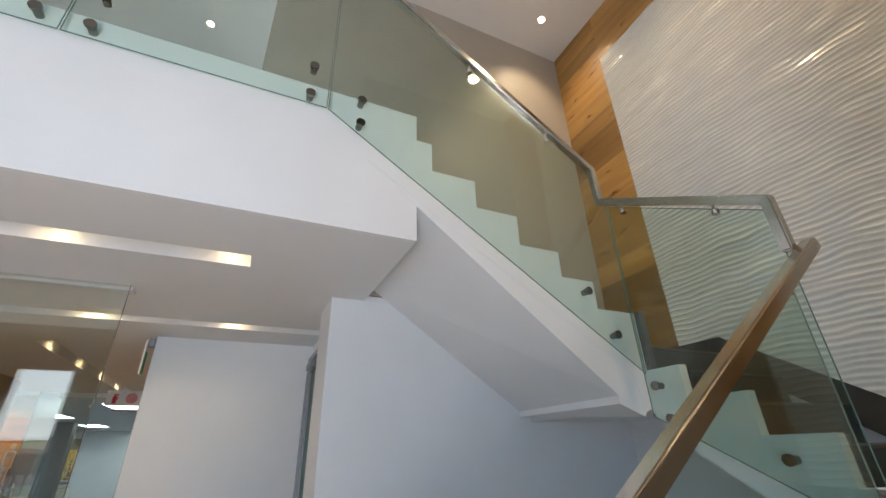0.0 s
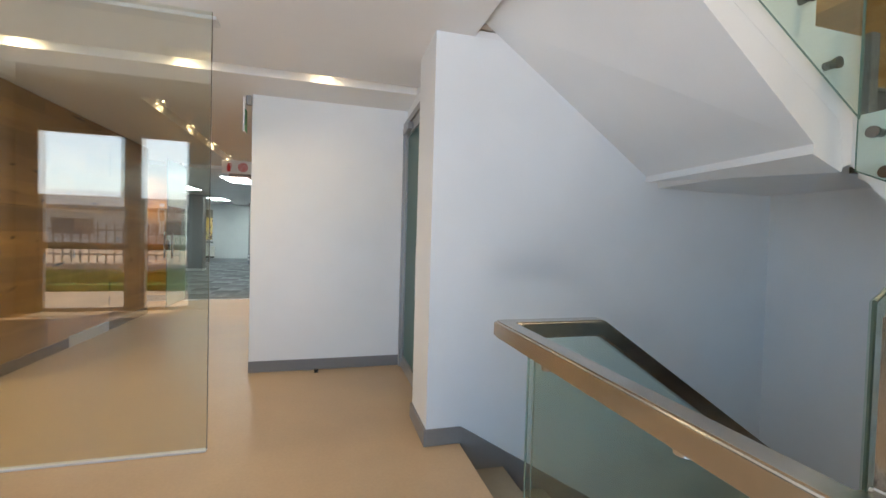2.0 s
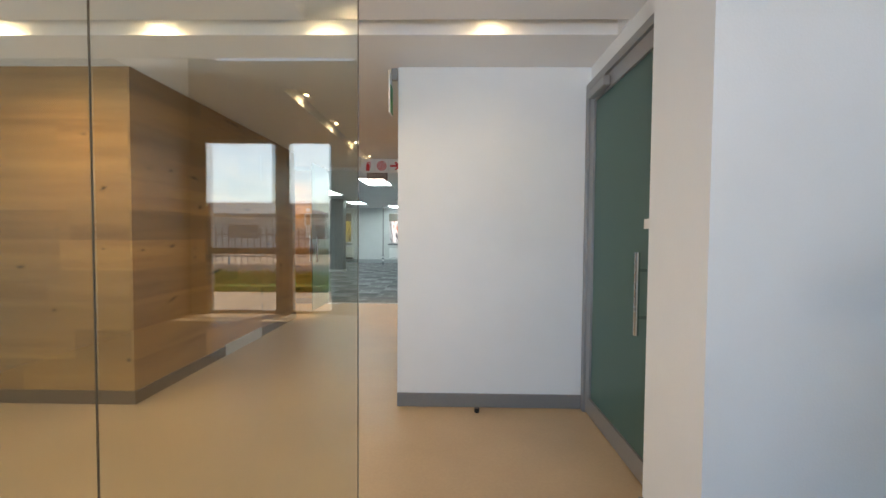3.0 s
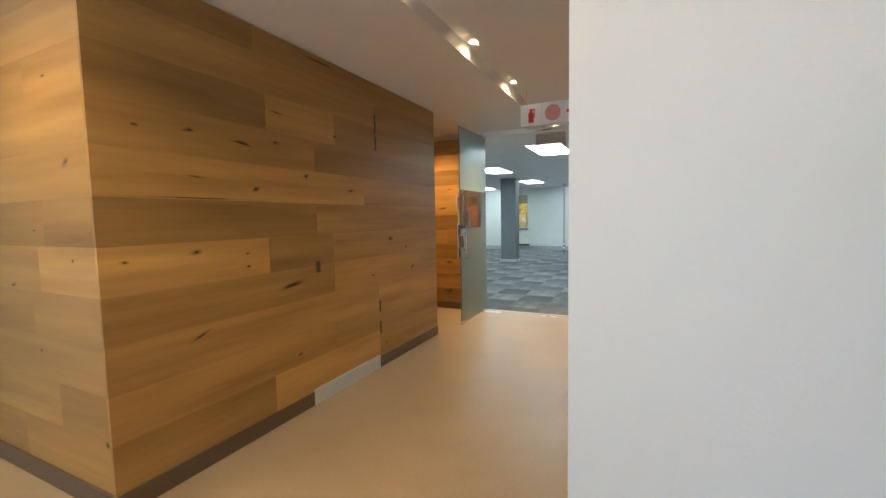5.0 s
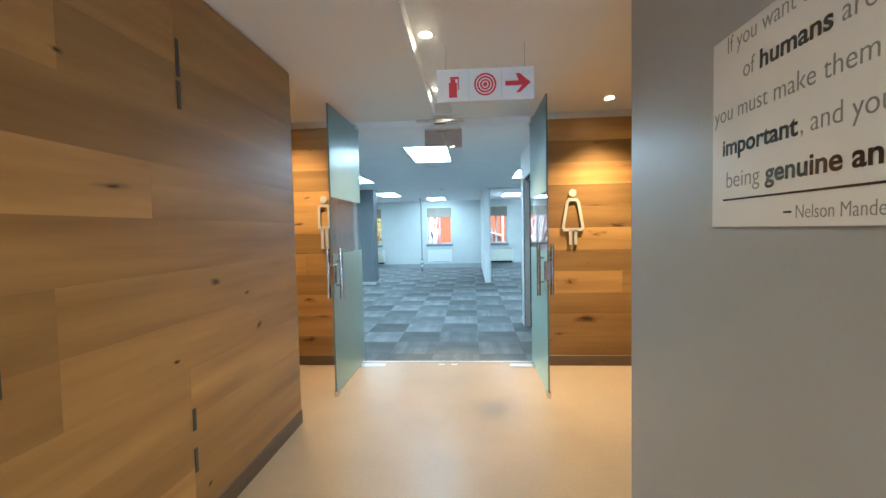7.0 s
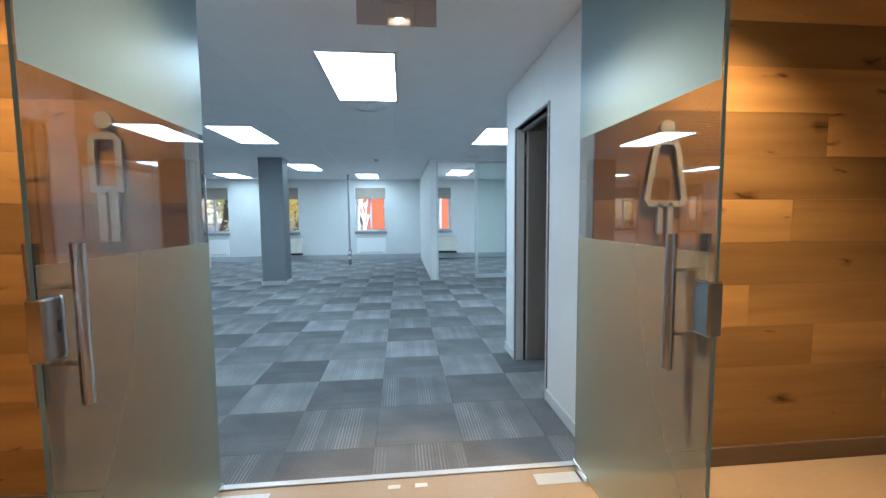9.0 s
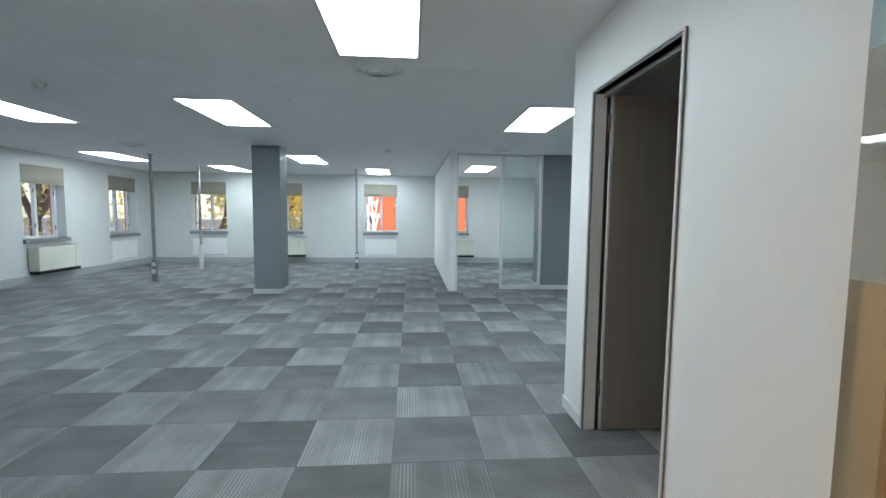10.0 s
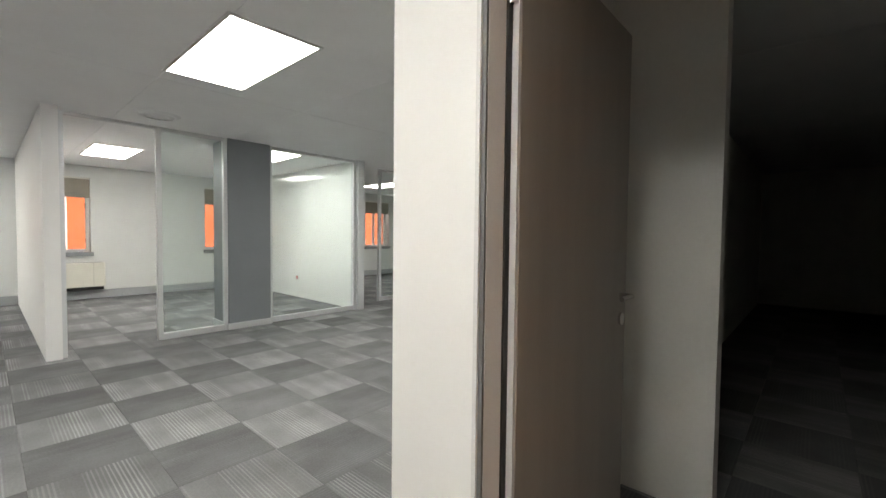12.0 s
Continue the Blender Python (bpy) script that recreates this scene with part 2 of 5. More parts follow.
def carpet_mat(name, color, axis):
    """Loop pile in fine ribs, with a few paler pinstripes, along one axis."""
    m = mat(name, color, 0.95, vary=0.30, scale=2.2, fine=85, bump=0.16, spec=0.1)
    n, l = m.node_tree.nodes, m.node_tree.links
    b = n["Principled BSDF"]
    tc, sep = n.new("ShaderNodeTexCoord"), n.new("ShaderNodeSeparateXYZ")
    l.new(tc.outputs["Object"], sep.inputs[0])
    oi = n.new("ShaderNodeObjectInfo")
    comb, k = n.new("ShaderNodeCombineXYZ"), n.new("ShaderNodeMath")
    k.operation = "MULTIPLY_ADD"
    k.inputs[1].default_value = 90
    sc = n.new("ShaderNodeMath")
    sc.operation = "MULTIPLY"
    sc.inputs[1].default_value = 50
    l.new(oi.outputs["Random"], sc.inputs[0])
    l.new(sep.outputs[axis], k.inputs[0])
    l.new(sc.outputs[0], k.inputs[2])
    l.new(k.outputs[0], comb.inputs[0])
    wob = n.new("ShaderNodeMath")
    wob.operation = "MULTIPLY"
    wob.inputs[1].default_value = 1.2
    l.new(sep.outputs[1 - axis], wob.inputs[0])
    l.new(wob.outputs[0], comb.inputs[1])
    ph = n.new("ShaderNodeMath")
    ph.operation = "MULTIPLY"
    ph.inputs[1].default_value = 2 * math.pi / 0.0185
    l.new(sep.outputs[axis], ph.inputs[0])
    sn = n.new("ShaderNodeMath")
    sn.operation = "SINE"
    l.new(ph.outputs[0], sn.inputs[0])
    st = n.new("ShaderNodeTexNoise")
    st.inputs["Scale"].default_value, st.inputs["Detail"].default_value = 1.0, 3
    l.new(comb.outputs[0], st.inputs[0])
    sm = n.new("ShaderNodeMath")
    sm.operation = "MULTIPLY_ADD"
    sm.inputs[1].default_value = 0.3
    l.new(sn.outputs[0], sm.inputs[0])
    l.new(st.outputs[0], sm.inputs[2])
    # broad bands switch the pinstripes on and off
    cb, kb = n.new("ShaderNodeCombineXYZ"), n.new("ShaderNodeMath")
    kb.operation = "MULTIPLY_ADD"
    kb.inputs[1].default_value = 6
    l.new(sep.outputs[axis], kb.inputs[0])
    l.new(sc.outputs[0], kb.inputs[2])
    l.new(kb.outputs[0], cb.inputs[0])
    band = n.new("ShaderNodeTexNoise")
    band.inputs["Scale"].default_value = 1.0
    l.new(cb.outputs[0], band.inputs[0])
    r1, r2 = n.new("ShaderNodeValToRGB"), n.new("ShaderNodeValToRGB")
    r1.color_ramp.elements[0].position, r1.color_ramp.elements[1].position = 0.52, 0.66
    r2.color_ramp.elements[0].position, r2.color_ramp.elements[1].position = 0.45, 0.56
    l.new(sm.outputs[0], r1.inputs[0])
    l.new(band.outputs[0], r2.inputs[0])
    mu = n.new("ShaderNodeMath")
    mu.operation = "MULTIPLY"
    l.new(r1.outputs[0], mu.inputs[0])
    l.new(r2.outputs[0], mu.inputs[1])
    tone = n.new("ShaderNodeMapRange")
    tone.inputs["To Min"].default_value, tone.inputs["To Max"].default_value = 0.82, 1.18
    l.new(oi.outputs["Random"], tone.inputs[0])
    gain = n.new("ShaderNodeMath")
    gain.operation = "MULTIPLY_ADD"
    gain.inputs[1].default_value = 0.5 if axis == 0 else 0.22
    l.new(mu.outputs[0], gain.inputs[0])
    l.new(tone.outputs[0], gain.inputs[2])
    v = n.new("ShaderNodeVectorMath")
    v.operation = "SCALE"
    l.new(b.inputs["Base Color"].links[0].from_socket, v.inputs[0])
    l.new(gain.outputs[0], v.inputs["Scale"])
    l.new(v.outputs[0], b.inputs["Base Color"])
    return m


WHITE = mat("white_wall_paint", (0.80, 0.80, 0.79), 0.45, vary=0.025, bump=0.02, fine=120)
CEIL = mat("ceiling_paint", (0.78, 0.77, 0.76), 0.6, vary=0.02)
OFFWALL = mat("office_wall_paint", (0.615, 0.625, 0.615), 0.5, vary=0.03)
OFFICE_CEIL = mat("office_ceiling_paint", (0.80, 0.81, 0.82), 0.7, vary=0.03)
GREYWALL = mat("grey_wall_paint", (0.34, 0.345, 0.34), 0.37, vary=0.04)
COLGREY = mat("grey_column_paint", (0.19, 0.21, 0.23), 0.5, vary=0.05)
SKIRT = mat("grey_skirting", (0.20, 0.19, 0.185), 0.45, vary=0.08)
WOODSKIRT = mat("brown_skirting", (0.13, 0.085, 0.05), 0.5, vary=0.15, stretch=(1, 0.2, 5))
FLOOR = mat("polished_beige_floor", (0.43, 0.315, 0.20), 0.38, vary=0.13, scale=1.3, fine=55, bump=0.004, spec=0.42)
TREAD = mat("beige_tread_tile", (0.225, 0.2, 0.152), 0.5, vary=0.1, fine=40)
RISER = mat("grey_riser_tile", (0.13, 0.125, 0.125), 0.5, vary=0.12, fine=40)
DARKTILE = mat("dark_stair_tile", (0.052, 0.049, 0.043), 0.45, vary=0.15, fine=40)
TRIMWHITE = mat("white_edge_trim", (0.66, 0.66, 0.66), 0.35, vary=0.04)
STEEL = mat("brushed_steel", (0.53, 0.505, 0.47), 0.20, metal=1.0, vary=0.10, scale=5, fine=40, bump=0.004)
DARKSTEEL = mat("dark_polished_steel", (0.20, 0.19, 0.175), 0.18, metal=1.0, vary=0.1)
CHROME = mat("polished_chrome", (0.7, 0.7, 0.7), 0.12, metal=1.0, vary=0.03)
ALU = mat("grey_aluminium", (0.33, 0.325, 0.32), 0.42, metal=0.6, vary=0.05)
SILVER = mat("satin_silver_frame", (0.62, 0.64, 0.65), 0.4, metal=0.3, vary=0.03)
BLACK = mat("plain_black", (0.012, 0.012, 0.012), 0.5)
DOORWOOD = mat("grey_brown_door", (0.34, 0.312, 0.28), 0.42, vary=0.1, scale=2, stretch=(6, 6, 0.6))
DARKROOM = mat("room_paint", (0.80, 0.80, 0.76), 0.6)
FABRIC = mat("beige_blind_fabric", (0.31, 0.28, 0.235), 0.9, vary=0.1, fine=200, bump=0.1)
CREAM = mat("cream_plastic", (0.66, 0.64, 0.57), 0.4, vary=0.03)
REDP = mat("red_print", (0.62, 0.02, 0.03), 0.4, vary=0.04)
GREENP = mat("green_print", (0.02, 0.30, 0.10), 0.4)
PAPER = mat("white_sign_board", (0.78, 0.77, 0.75), 0.35, vary=0.02)
INK = mat("black_vinyl_print", (0.02, 0.02, 0.022), 0.12, spec=1.0)
GREYINK = mat("grey_vinyl_print", (0.25, 0.25, 0.25), 0.12, spec=1.0)
BRONZE = mat("dark_bronze_aluminium", (0.10, 0.09, 0.08), 0.4, metal=0.5, vary=0.08)
FIGURE = mat("cream_figure", (0.50, 0.475, 0.42), 0.4, vary=0.03)
TAUPE = mat("taupe_wall_paint", (0.41, 0.375, 0.33), 0.5, vary=0.03)
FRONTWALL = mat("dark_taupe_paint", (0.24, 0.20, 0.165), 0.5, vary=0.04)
FRAMEGREY = mat("grey_door_frame_paint", (0.145, 0.148, 0.15), 0.35, vary=0.04)
WAVE = mat("wave_panel_paint", (0.87, 0.85, 0.80), 0.14, vary=0.03, fine=30, spec=0.9)
WOOD_Y = wood_mat("oak_boards_along_y", 1)
WOOD_X = wood_mat("oak_boards_along_x", 0)
OAK = {(k, ax): wood_mat("%s_oak_board_along_%s" % (k, "xy"[ax]), ax, tones=t, knots=False) for ax in (0, 1)
       for k, t in (("brown", (0.70, 0.78)), ("mid", (0.88, 0.98)), ("honey", (1.04, 1.12)), ("pale", (1.34, 1.44)))}


def knot_mat(name):
    """A knot: near-black heart, brown ring, fading into the board with a ragged edge."""
    m = bpy.data.materials.new(name)
    m.use_nodes = True
    n, l = m.node_tree.nodes, m.node_tree.links
    b = n["Principled BSDF"]
    b.inputs["Roughness"].default_value = 0.5
    tc, oi, no, ad, ln = n.new("ShaderNodeTexCoord"), n.new("ShaderNodeObjectInfo"), n.new("ShaderNodeTexNoise"), n.new("ShaderNodeVectorMath"), n.new("ShaderNodeVectorMath")
    no.noise_dimensions = "4D"
    no.inputs["Scale"].default_value, no.inputs["Detail"].default_value = 1.6, 4
    l.new(tc.outputs["Object"], no.inputs["Vector"])
    k = n.new("ShaderNodeMath")
    k.operation = "MULTIPLY"
    k.inputs[1].default_value = 40
    l.new(oi.outputs["Random"], k.inputs[0])
    l.new(k.outputs[0], no.inputs["W"])
    ln.operation = "LENGTH"
    l.new(tc.outputs["Object"], ln.inputs[0])
    r = n.new("ShaderNodeMath")
    r.operation = "MULTIPLY_ADD"
    r.inputs[1].default_value = 0.9
    l.new(no.outputs[0], r.inputs[0])
    l.new(ln.outputs["Value"], r.inputs[2])
    col, al = n.new("ShaderNodeValToRGB"), n.new("ShaderNodeValToRGB")
    col.color_ramp.elements[0].position, col.color_ramp.elements[1].position = 0.48, 0.68
    col.color_ramp.elements[0].color, col.color_ramp.elements[1].color = (0.035, 0.019, 0.009, 1), (0.17, 0.080, 0.024, 1)
    al.color_ramp.elements[0].position, al.color_ramp.elements[1].position = 0.56, 1.0
    al.color_ramp.elements[0].color, al.color_ramp.elements[1].color = (1, 1, 1, 1), (0, 0, 0, 1)
    al.color_ramp.elements[0].color = (0.92, 0.92, 0.92, 1)
    ring_stop = al.color_ramp.elements.new(0.70)
    ring_stop.color = (0.38, 0.38, 0.38, 1)
    for q in (col, al):
        l.new(r.outputs[0], q.inputs[0])
    l.new(col.outputs[0], b.inputs["Base Color"])
    l.new(al.outputs[0], b.inputs["Alpha"])
    return m


KNOT = knot_mat("oak_knot")
DOORGLASS = glass_mat("door_glass", (0.72, 0.71, 0.69), base=0.08)
GLASS = glass_mat("clear_glass", (0.93, 0.98, 0.97), base=0.035)
SCREEN = glass_mat("screen_glass", (0.93, 0.95, 0.91), base=0.16)
BALGLASS = glass_mat("green_toughened_glass", (0.87, 0.94, 0.905), base=0.04)
ACRYLIC = glass_mat("tinted_acrylic", (0.70, 0.60, 0.57), gloss=0.04, base=0.2)
WINGLASS = glass_mat("window_glass", (0.97, 0.98, 0.98), base=0.02)
EDGE = mat("glass_edge", (0.14, 0.22, 0.19), 0.2)
FROST = frosted_mat("frosted_film", (0.44, 0.60, 0.67), 0.08)
FROST_LOW = satin_film_mat("satin_frosted_film", (0.93, 0.82, 0.70), (0.47, 0.46, 0.40), (0.72, 0.94, 0.90))
LED = glow_mat("led_panel", (0.70, 0.91, 1.0), 8.6)
BULB = glow_mat("warm_bulb", (1.0, 0.78, 0.45), 18.0)
CARPET_L = carpet_mat("light_grey_carpet", (0.19, 0.194, 0.197), 0)
CARPET_D = carpet_mat("dark_grey_carpet", (0.142, 0.145, 0.149), 1)
ORANGE = mat("orange_brick_paint", (0.60, 0.15, 0.06), 0.8, vary=0.12, fine=30)
BARK = mat("bark", (0.16, 0.12, 0.09), 0.9, vary=0.3, fine=20, bump=0.3)


def leaf_mat(name, color):
    """Thin leaves that let sunlight through."""
    m = mat(name, color, 0.6, vary=0.22, scale=1.0, fine=8)
    n, l = m.node_tree.nodes, m.node_tree.links
    b = n["Principled BSDF"]
    t, x = n.new("ShaderNodeBsdfTranslucent"), n.new("ShaderNodeMixShader")
    l.new(b.inputs["Base Color"].links[0].from_socket, t.inputs[0])
    x.inputs[0].default_value = 0.6
    l.new(b.outputs[0], x.inputs[1])
    l.new(t.outputs[0], x.inputs[2])
    l.new(x.outputs[0], n["Material Output"].inputs[0])
    return m


LEAF = leaf_mat("leaves", (0.60, 0.62, 0.24))
YLEAF = leaf_mat("yellow_leaves", (0.88, 0.74, 0.30))
GRASS = mat("grass", (0.11, 0.21, 0.03), 0.9, vary=0.35, fine=50, bump=0.3)
ASPHALT = mat("asphalt", (0.06, 0.06, 0.06), 0.9, vary=0.2, fine=90, bump=0.1)
PAVING = mat("paving", (0.42, 0.32, 0.24), 0.8, vary=0.12)
ROOFING = mat("grey_roof_sheet", (0.3, 0.3, 0.31), 0.6, vary=0.1)


# ---------- mesh helpers ----------
def bx(bm, x0, x1, y0, y1, z0, z1):
    v = [bm.verts.new((x, y, z)) for z in (z0, z1) for y in (y0, y1) for x in (x0, x1)]
    for f in ((0, 2, 3, 1), (4, 5, 7, 6), (0, 1, 5, 4), (2, 6, 7, 3), (0, 4, 6, 2), (1, 3, 7, 5)):
        bm.faces.new([v[i] for i in f])
    return bm


def prism(bm, pts, axis, a, b):
    """A flat outline (two coordinates, in the order of the other two axes) drawn out from a to b along an axis."""
    def at(p, w):
        q = list(p)
        q.insert(axis, w)
        return bm.verts.new(q)
    lo, hi = [at(p, a) for p in pts], [at(p, b) for p in pts]
    bm.faces.new(lo)
    bm.faces.new(hi[::-1])
    for i in range(len(pts)):
        j = (i + 1) % len(pts)
        bm.faces.new([lo[j], lo[i], hi[i], hi[j]])
    bmesh.ops.recalc_face_normals(bm, faces=bm.faces)
    return bm


def rod(bm, p, q, r, n=12):
    p, q = Vector(p), Vector(q)
    m = Matrix.Translation((p + q) / 2) @ (q - p).to_track_quat("Z", "Y").to_matrix().to_4x4()
    bmesh.ops.create_cone(bm, cap_ends=True, segments=n, radius1=r, radius2=r, depth=(q - p).length, matrix=m)
    return bm


def rounded(bm, w=0.003, seg=1):
    bmesh.ops.bevel(bm, geom=list(bm.edges), offset=w, segments=seg, affect="EDGES", clamp_overlap=True)
    return bm


def mesh_of(name, bm, material, smooth=False):
    me = bpy.data.meshes.new(name)
    bm.to_mesh(me)
    bm.free()
    me.materials.append(material)
    if smooth:
        for p in me.polygons:
            p.use_smooth = True
    return me


def thing(name, bm, material, label="", category="", group="", kind="", smooth=False):
    return tagged(new(name, mesh_of(name, bm, material, smooth)), label, category, group, kind)


def empty(name, at, label, category, group="", kind=""):
    o = new(name)
    o.location = at
    o.empty_display_size = 0.1
    return tagged(o, label, category, group, kind)


def part(name, bm, material, parent, label="", smooth=False):
    """One mesh under a thing or a part; its coordinates are the thing's own."""
    o = new(name, mesh_of(name, bm, material, smooth))
    o.parent = parent
    if label:
        o["label"] = label
    return o


def box(x0, x1, y0, y1, z0, z1, bevel=0.0):
    bm = bx(bmesh.new(), x0, x1, y0, y1, z0, z1)
    return rounded(bm, bevel) if bevel else bm


def boxes(*rows):
    bm = bmesh.new()
    for r in rows:
        bx(bm, *r)
    return bm


def sheet(x0, x1, y0, y1, z0, z1, holes, axis=2):
    """A slab with rectangular holes through one axis; holes give the other two axes' ranges."""
    rng = [(x0, x1), (y0, y1), (z0, z1)]
    ia, ib = [i for i in range(3) if i != axis]
    ca, cb = sorted({*rng[ia], *(h[0] for h in holes), *(h[1] for h in holes)}), sorted({*rng[ib], *(h[2] for h in holes), *(h[3] for h in holes)})
    bm = bmesh.new()
    cells = {}
    for i in range(len(ca) - 1):
        for j in range(len(cb) - 1):
            a, b = (ca[i] + ca[i + 1]) / 2, (cb[j] + cb[j + 1]) / 2
            if not (rng[ia][0] < a < rng[ia][1] and rng[ib][0] < b < rng[ib][1]):
                continue
            if not any(h[0] < a < h[1] and h[2] < b < h[3] for h in holes):
                cells[i, j] = 1
    vs = {}

    def vert(i, j, k):
        if (i, j, k) not in vs:
            q = [0, 0, 0]
            q[ia], q[ib], q[axis] = ca[i], cb[j], rng[axis][k]
            vs[i, j, k] = bm.verts.new(q)
        return vs[i, j, k]
    for i, j in cells:
        for k in (0, 1):
            bm.faces.new([vert(i, j, k), vert(i + 1, j, k), vert(i + 1, j + 1, k), vert(i, j + 1, k)])
        for (di, dj), (p, q) in {(-1, 0): ((0, 0), (0, 1)), (1, 0): ((1, 0), (1, 1)), (0, -1): ((0, 0), (1, 0)), (0, 1): ((0, 1), (1, 1))}.items():
            if (i + di, j + dj) not in cells:
                bm.faces.new([vert(i + p[0], j + p[1], 0), vert(i + q[0], j + q[1], 0), vert(i + q[0], j + q[1], 1), vert(i + p[0], j + p[1], 1)])
    bmesh.ops.recalc_face_normals(bm, faces=bm.faces)
    return bm


def clear(ob):
    """Let light pass a pane unshadowed."""
    ob.visible_shadow = False
    return ob


def structure(name, bm, material, label, category="wall"):
    return thing(name, bm, material, label, category, kind="structure")


# ---------- plan ----------
HALL = 2.50      # ceiling of lobby and passage
OFF = 2.44       # ceiling of the office
UP = 3.38        # floor of the storey above
TOP = 6.2        # ceiling over the stairwell
YV = -1.2        # edge of the storey above, and of the upper flight
YW = -0.14       # wall behind the stairs
XW = 3.66        # end wall of the stairwell
YF = -4.75       # street front
OX0, OX1, OY0, OY1 = -8.33, 9.2, 6.06, 17.0

# ---------- floors and ceilings ----------
structure("floor", sheet(-4.3, XW, YF, 6.03, -0.25, 0.0, [(1.18, XW, YV, YW + 0.05), (1.0, XW, -2.15, YV)]), FLOOR,
          "smooth polished beige floor of the lobby and passage", "floor")
structure("floor_office_base", box(OX0 - 0.2, OX1, 6.03, OY1 + 0.2, -0.25, -0.008), SKIRT, "dark screed under the carpet tiles", "floor")
structure("floor_lower", box(0.6, XW + 0.2, -3.0, 0.4, -3.3, -3.1), FLOOR, "beige floor of the storey below", "floor")
SLOTS = [(-1.34, -1.17, 1.95, 5.88), (-2.9, 1.09, 0.82, 1.0), (-0.75, 0.41, -0.69, -0.52)]
structure("ceiling", sheet(-4.3, 3.2, YV + 0.03, 6.06, HALL, HALL + 0.04, SLOTS + [(1.21, 3.2, YV + 0.03, YW)]), CEIL, "smooth white plaster ceiling with recessed light slots", "ceiling")
structure("ceiling_slab", sheet(-4.3, 1.21, YV + 0.03, 0.3, HALL + 0.14, UP, []), WHITE, "white slab of the storey above the lobby", "ceiling")
structure("slab_edge", box(-4.3, 1.21, YV - 0.002, YV + 0.03, HALL, UP), WHITE, "white painted edge of the upper storey's slab", "slab edge")
structure("ceiling_stairwell", box(-4.3, XW + 0.2, YF - 0.2, 2.2, TOP, TOP + 0.15), CEIL, "white ceiling high over the stairwell", "ceiling")
structure("ceiling_office", boxes((OX0 - 0.2, OX1, 6.06, OY1 + 0.2, OFF + 0.012, OFF + 0.12),
          *[(x, min(x + 1.197, OX1), y, min(y + 2.397, OY1 + 0.2), OFF, OFF + 0.0119) for x in [OX0 - 0.2 + 1.2 * i for i in range(15)] for y in [6.06 + 2.4 * j for j in range(5)]]), OFFICE_CEIL, "flush grey-white office ceiling", "ceiling")

# ---------- walls ----------
structure("wall_hall_end", box(-0.3, 1.2, 1.49, 1.62, 0, HALL), WHITE, "white painted wall at the mouth of the passage")
structure("wall_passage", boxes((-0.297, -0.15, 1.62, 3.67, 0, HALL), (-0.15, 2.1, 3.55, 3.67, 0, HALL)), GREYWALL, "grey painted passage wall")
structure("wall_stair_back", boxes((0.97, XW, YW, 0.29, -3.1, HALL), (0.97, 1.0, YW, 0.0, HALL, HALL + 0.03)), WHITE, "white wall behind the stairs in bluish daylight")
structure("wall_stair_upper", box(0.2, XW, YW, 0.0, HALL + 0.05, TOP), TAUPE, "taupe painted wall above the stairs")
structure("wall_upper", boxes((-4.3, 0.2, 1.9, 2.05, UP, TOP)), WHITE, "plain white wall of the storey above")
structure("wall_door_side", boxes((1.1, 1.22, 0.29, 1.49, 2.36, HALL), (1.9, 2.0, 0.29, 1.62, 0, HALL)), WHITE, "white wall over and behind the side door")
structure("wall_stair_end", box(XW, XW + 0.2, YF - 0.2, 0.3, -3.1, TOP), WHITE, "white end wall of the stairwell")
# unseen closing wall, toned taupe to reduce bounce onto the stairs and rails
structure("wall_stair_side", box(1.35, XW, -3.75, -3.6, 0, TOP), TAUPE, "added unseen wall beside the first flight, taupe to cut bounced light")
structure("wall_lower", boxes((0.6, 0.97, -2.2, 0.29, -3.1, -0.25), (0.97, XW, -2.3, -2.15, -3.1, -0.25)), WHITE, "white walls of the stairwell below")
# first two openings show in reflection; the other three are added to admit daylight
FRONT = [(-3.75, -2.6, 0.0, 2.74), (-2.45, -1.72, 0.0, 2.74), (-1.15, 0.25, 0.03, 2.45), (-3.65, -1.35, 3.9, 5.85), (-1.25, 1.05, 3.9, 5.85)]
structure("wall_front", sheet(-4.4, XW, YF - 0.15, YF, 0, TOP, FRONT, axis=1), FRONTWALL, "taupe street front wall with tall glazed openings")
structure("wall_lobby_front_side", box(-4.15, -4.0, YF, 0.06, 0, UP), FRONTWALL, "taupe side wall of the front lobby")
structure("wall_lobby_front_upper", box(-4.15, -4.0, YF, 0.06, UP, TOP), WHITE, "white side wall above the lobby")
structure("wall_lobby_side", sheet(-4.15, -4.0, 0.06, 2.2, 0, TOP, [(0.25, 1.4, 0.0, 2.46)], axis=0), WHITE, "white side wall of the lobby")
structure("wall_timber_core", boxes((-4.3, -2.27, 1.46, 4.64, 0, HALL)), DARKROOM, "wall behind the oak boards")
structure("wall_passage_ends", boxes((-4.3, -4.15, 4.64, 6.0, 0, HALL), (2.0, 2.1, 3.67, 6.0, 0, HALL)), WHITE, "white end walls of the side passages")
structure("wall_office_front", boxes((OX0, -2.2, 5.97, 6.1, 0, HALL), (-0.36, OX1, 5.97, 6.1, 0, HALL)), WHITE, "white wall between passage and office")
WIN_B = [(-7.3, -6.38), (-5.27, -4.35), (-2.66, -1.74), (-0.5, 0.28), (2.2, 3.0), (6.55, 7.45)]
WIN_L = [(13.26, 14.2), (15.43, 16.38), (10.6, 11.5), (8.4, 9.3)]
